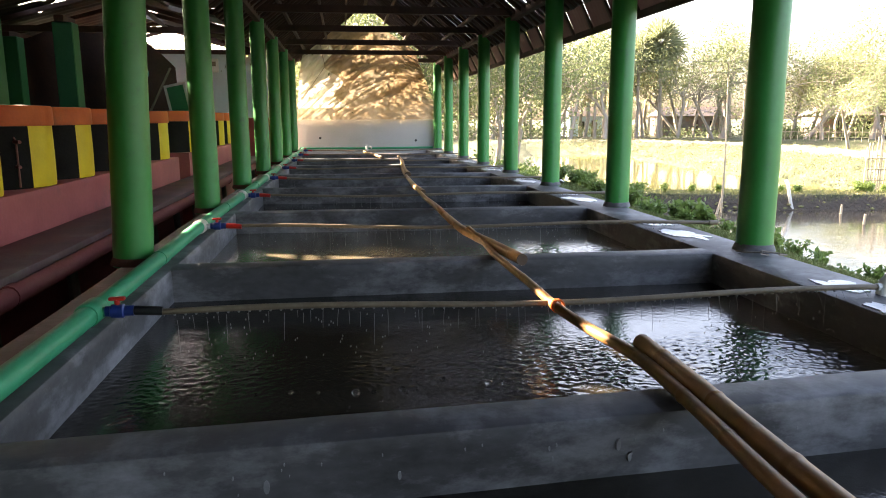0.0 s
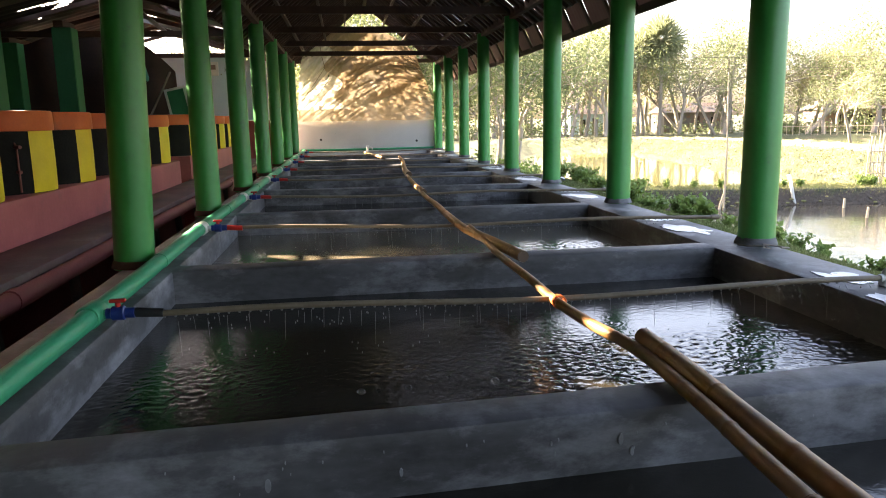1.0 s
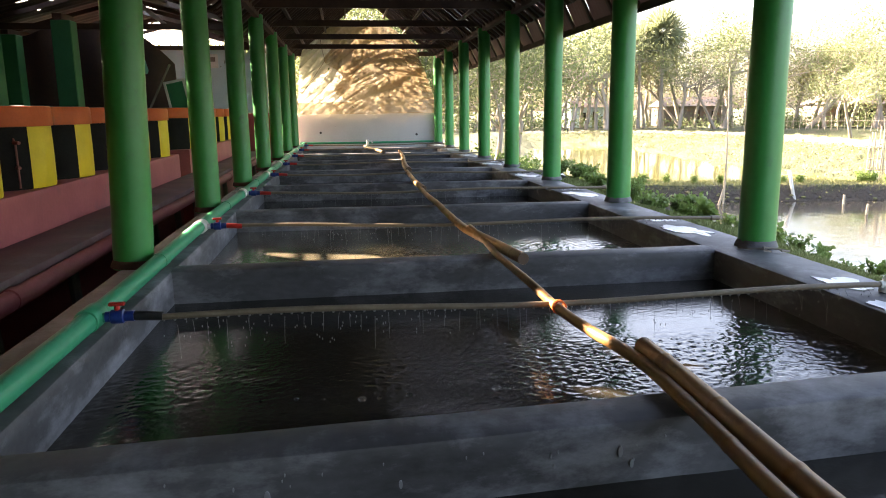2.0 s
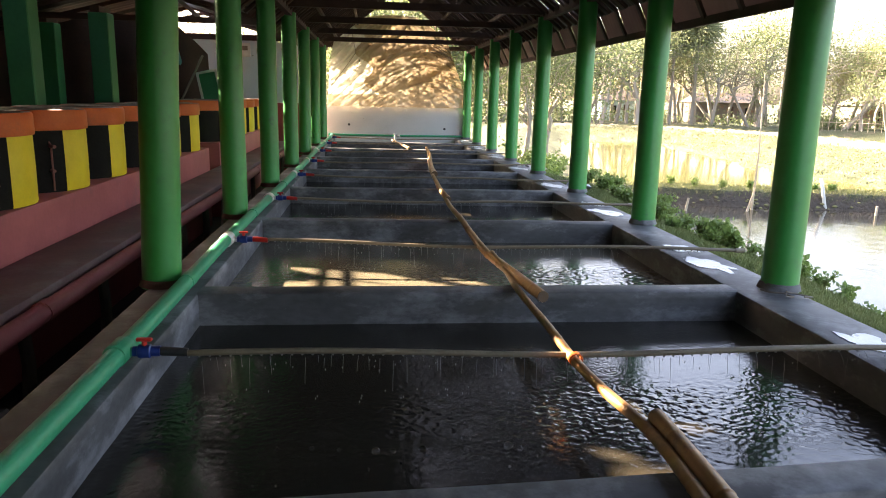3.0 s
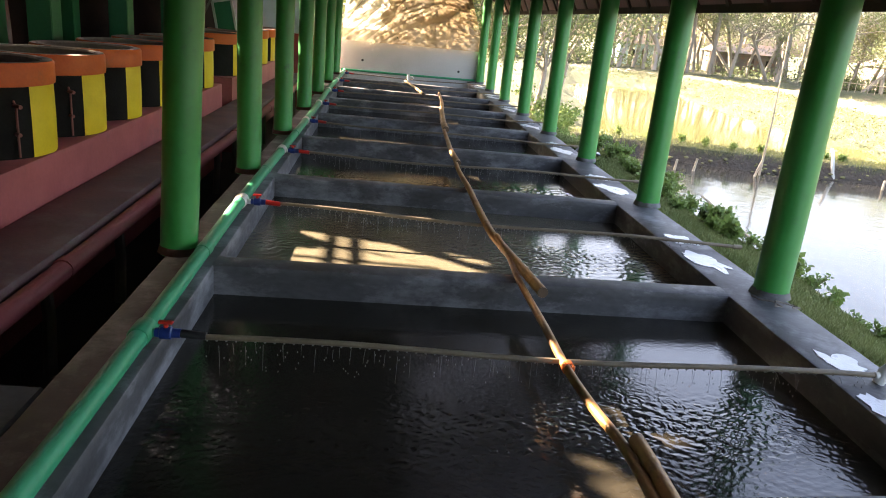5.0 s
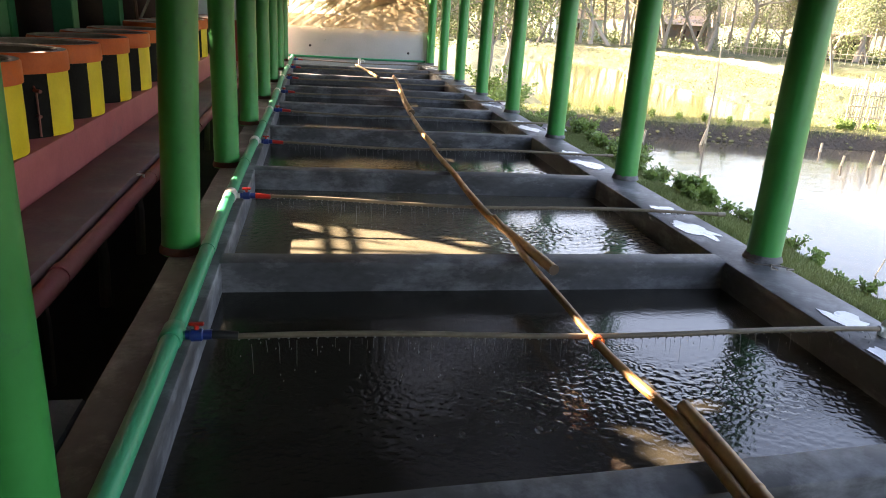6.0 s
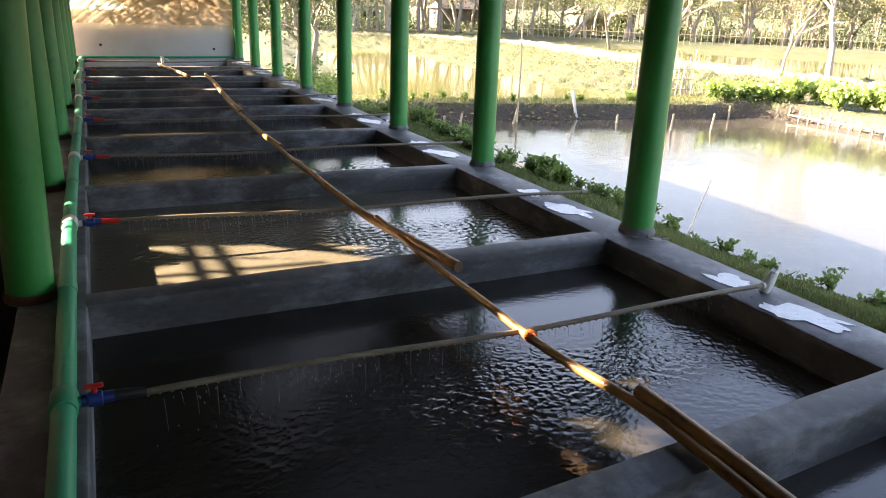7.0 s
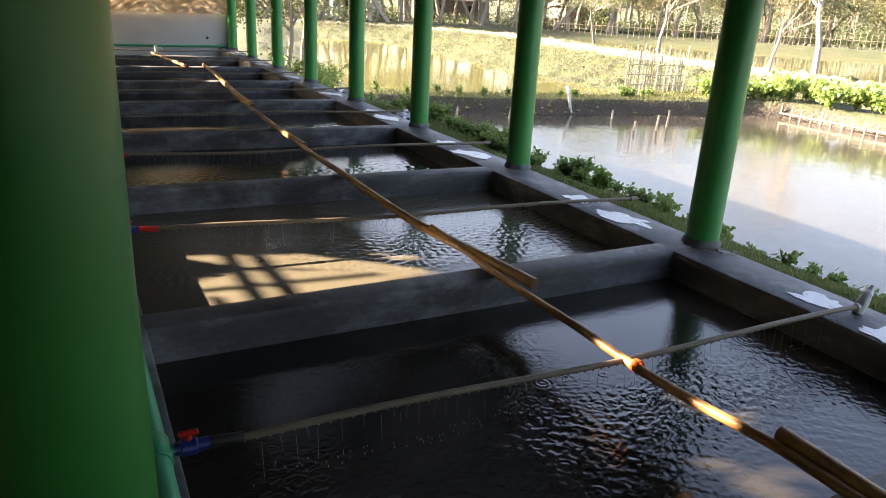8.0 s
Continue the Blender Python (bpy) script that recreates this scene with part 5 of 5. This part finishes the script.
kinds = [
    tree("pond_tree", "slender pale-barked tree with a thin yellow-green crown", 9.0, 1, 3800, 0.16, LEAF_DRY, 0.08, 0.5, 0.5),
    tree("pond_tree", "slender pale-barked tree with a thin green crown", 11.5, 2, 4600, 0.17, LEAF, 0.06, 0.45, 0.6),
    tree("pond_tree", "slim leaning tree with sparse green leaves", 8.0, 3, 2300, 0.15, LEAF, 0.14, 0.5, 0.5),
    tree("pond_tree", "broad tree with a dense yellow-green crown", 8.5, 4, 5600, 0.17, LEAF_DRY, 0.06, 0.35, 0.75),
    tree("pond_tree", "slim nearly bare tree with pale branches", 10.5, 5, 1100, 0.14, LEAF_DRY, 0.1, 0.5, 0.5),
]
places = []
r4 = np.random.default_rng(44)
for i in range(64):
    u = r4.random()
    x = -7 + 115 * u
    y = 84 - 0.0032 * max(0, x - 38) ** 2 + r4.uniform(-2, 15) - 0.45 * max(0, x - 42)
    places.append((x, y, int(r4.integers(0, 5)), r4.uniform(0.95, 1.55)))
for i in range(34):
    x = 10 + 78 * (i + r4.random()) / 34
    places.append((x, 81 + r4.uniform(0, 10) - 0.45 * max(0, x - 42), (4, 1, 2, 4)[i % 4], r4.uniform(1.05, 1.65)))
used = set()
for x, y, k, sc in places:
    z = ground_at(x, y)
    m = pose(x, y, z - 0.05, 0, 0, r4.uniform(0, 360))
    if k not in used:
        used.add(k)
        kinds[k].matrix_basis = m
        continue
    o = copy_thing(kinds[k], m)
    o.scale = (sc, sc, sc)
p1 = palm(11.6, 3)
p1.matrix_basis = pose(38.9, 85, ground_at(38.9, 85))
for x, y, sc in ((36.3, 85.5, 0.88), (30.8, 85, 0.84), (27.2, 86, 0.62), (33.4, 89, 0.8), (23.5, 88, 0.9)):
    o = copy_thing(p1, pose(x, y, ground_at(x, y), 0, 0, x * 40))
    o.scale = (sc, sc, sc)
# nearer trees along the path
near = [(35.0, 27.1, 4, 0.85), (37.4, 41.7, 4, 0.7), (40.9, 53.3, 2, 0.8), (32.7, 28.2, 4, 0.45)]
for x, y, k, sc in near:
    o = copy_thing(kinds[k], pose(x, y, ground_at(x, y), 0, 0, x * 77))
    o.scale = (sc, sc, sc)
bt = tree("big_tree", "leafy tree close behind the end wall", 8.5, 12, 9000, 0.14, LEAF, 0.05, 0.35, 0.6)
bt.matrix_basis = pose(1.9, 26.6, ground_at(1.9, 26.6))
for x, y, sc in ((4.2, 30.5, 0.95), (5.6, 25.8, 0.66), (-0.6, 26.0, 0.85), (0.7, 24.8, 0.8), (3.0, 25.0, 0.72), (7.4, 29.5, 0.9)):
    o = copy_thing(bt, pose(x, y, ground_at(x, y), 0, 0, x * 50))
    o.scale = (sc, sc, sc)
# the wood behind
wd = Shape()
wd.smooth = False
cs = []
r6 = np.random.default_rng(6)
for i in range(330):
    x = -50 + 210 * r6.random()
    y = 104 - 0.5 * max(0, x - 42) + r6.uniform(0, 17)
    h = r6.uniform(1, 13) * (1 - 0.35 * (x > 60))
    cs.append((x, y, POND + 0.9 + h))
leaves(wd, cs, np.array([1.5, 1.5, 1.1]), 46000, 0.34, 0.4, 6)
for i in range(130):
    x = -50 + 210 * r6.random()
    y = 102 - 0.5 * max(0, x - 42) + r6.uniform(0, 12)
    wd.slot = 1
    wd.tube([(x, y, POND + 0.5), (x + r6.normal(0, 0.5), y, POND + 11)], [0.2, 0.11], 5)
tagged(part("woodland", wd, [LEAF, BARK]), "distant backlit village trees beyond the ponds", "woodland", kind="stuff")
sc_ = Shape()
sc_.smooth = False
cs = [(-12 + 136 * r6.random(), 0, 0) for i in range(260)]
cs = [(x, 82.5 - 0.45 * max(0, x - 42) + r6.uniform(0, 15), POND + 0.8 + abs(r6.normal(0, 0.6))) for x, _, _ in cs]
leaves(sc_, cs, np.array([0.9, 0.9, 0.45]), 26000, 0.28, 0.2, 8)
tagged(part("undergrowth", sc_, LEAF), "low bushes under the distant trees", "bushes", kind="stuff")


def cottage(x, y, w, h, m, label):
    t = thing("village_house", label, "house", "village houses among the trees", at=(x, y, POND + 0.5))
    part("wall", Shape().box(-w / 2, w / 2, 0, 4, 0, h, 0.02), m, t)
    rs = Shape()
    rs.smooth = False
    rs.add([(-w / 2 - 0.4, -0.5, h), (w / 2 + 0.4, -0.5, h), (w / 2 - 0.6, 2, h + 1.3), (-w / 2 + 0.6, 2, h + 1.3), (-w / 2 - 0.4, 4.5, h), (w / 2 + 0.4, 4.5, h)], [(0, 1, 2, 3), (3, 2, 5, 4), (0, 3, 4), (1, 5, 2)])
    part("roof", rs, TIN, t, "pale tin hip roof")
    for dx in (-w / 4, w / 4):
        part("window", Shape().box(dx - 0.35, dx + 0.35, -0.03, 0.05, h * 0.35, h * 0.75), JAR_BLACK, t, "dark window opening")
    part("door", Shape().box(-0.4, 0.4, -0.03, 0.05, 0, h * 0.8), WOOD, t)


cottage(35, 97, 7, 2.8, BLUE_WALL, "small blue village house with a tin roof")
cottage(50, 97, 10, 2.8, TIN, "long tin village house among trees")
cottage(66, 86, 9, 2.8, TIN, "grey tin village house behind the trees")

# ---- falling water ----
jets = []
for k in range(4):
    ya, yb = LATERAL[k]
    r = np.random.default_rng(60 + k)
    n = 60
    js = Shape()
    for i in range(n):
        u = (i + r.random()) / n
        x, y = -0.55 + 3.3 * u, ya + (yb - ya) * u
        vy, vx = -abs(r.normal(0.06, 0.08)), r.normal(0, 0.06)
        q0, q1, up = r.uniform(0.05, 0.4), r.uniform(0.3, 0.65), 0.05
        if u > 0.84 and i % 2:
            q0, q1, up, vx = 0.0, 0.9, r.uniform(0.2, 0.7), r.uniform(0.1, 0.6)
        pts = []
        for q in np.linspace(q0, q0 + q1, 6):
            tt = q * 0.2
            pts.append((x + vx * tt, y - 0.01 + vy * tt, 0.03 + up * tt - 4.9 * tt * tt))
        js.tube(pts, [0.0009, 0.001, 0.001, 0.0009, 0.0008, 0.0006], 4, caps=False)
    tagged(part("water_streaks", js, DROP), "thin arcing threads of dripping water", "water drops", kind="stuff")
    for ph in range(3):
        ds = Shape()
        for i in range(40):
            u = r.random()
            x, y = -0.55 + 3.3 * u, ya + (yb - ya) * u
            z = 0.03 - 0.02 * r.random() * 3
            ds.ball((x + r.normal(0, 0.02), y - 0.03 - 0.05 * r.random(), z), 0.0026, 5, 4, 2.2)
        o = tagged(part("water_drops", ds, DROP), "clear drops falling from the drip pipe", "water drops", kind="stuff")
        jets.append((o, ph))


def motions():
    for o, ph in jets:
        rows = [(0.0, pose(0, 0, -0.08 * ph))]
        t = 0.1 + 0.08 * ph
        while t < 7.7:
            rows += [(t, pose(0, 0, 0)), (t + 0.1, pose(0, -0.01, -0.06)), (t + 0.2, pose(0, -0.02, -0.27)), (t + 0.2334, pose(0, 0, 0))]
            t += 0.3
        rows.append((8.0, pose(0, 0, -0.1)))
        walk(o, rows)
    for k, o in enumerate(tank_waters):
        if 4 < k < 10:
            walk(o, [(t * 0.5, pose(0.05 * math.sin(t * 0.9 + k), 0.04 * math.sin(t * 0.7 + 2 * k), 0.0015 * math.sin(t * 2.1 + k))) for t in range(17)])
    walk(bubbles, [(t * 1.0, pose(0.02 * math.sin(t * 0.8), -0.012 * t, 0)) for t in range(9)])
    walk(pond_water, [(t * 1.0, pose(0.03 * t, -0.02 * t, 0)) for t in range(9)])


motions()
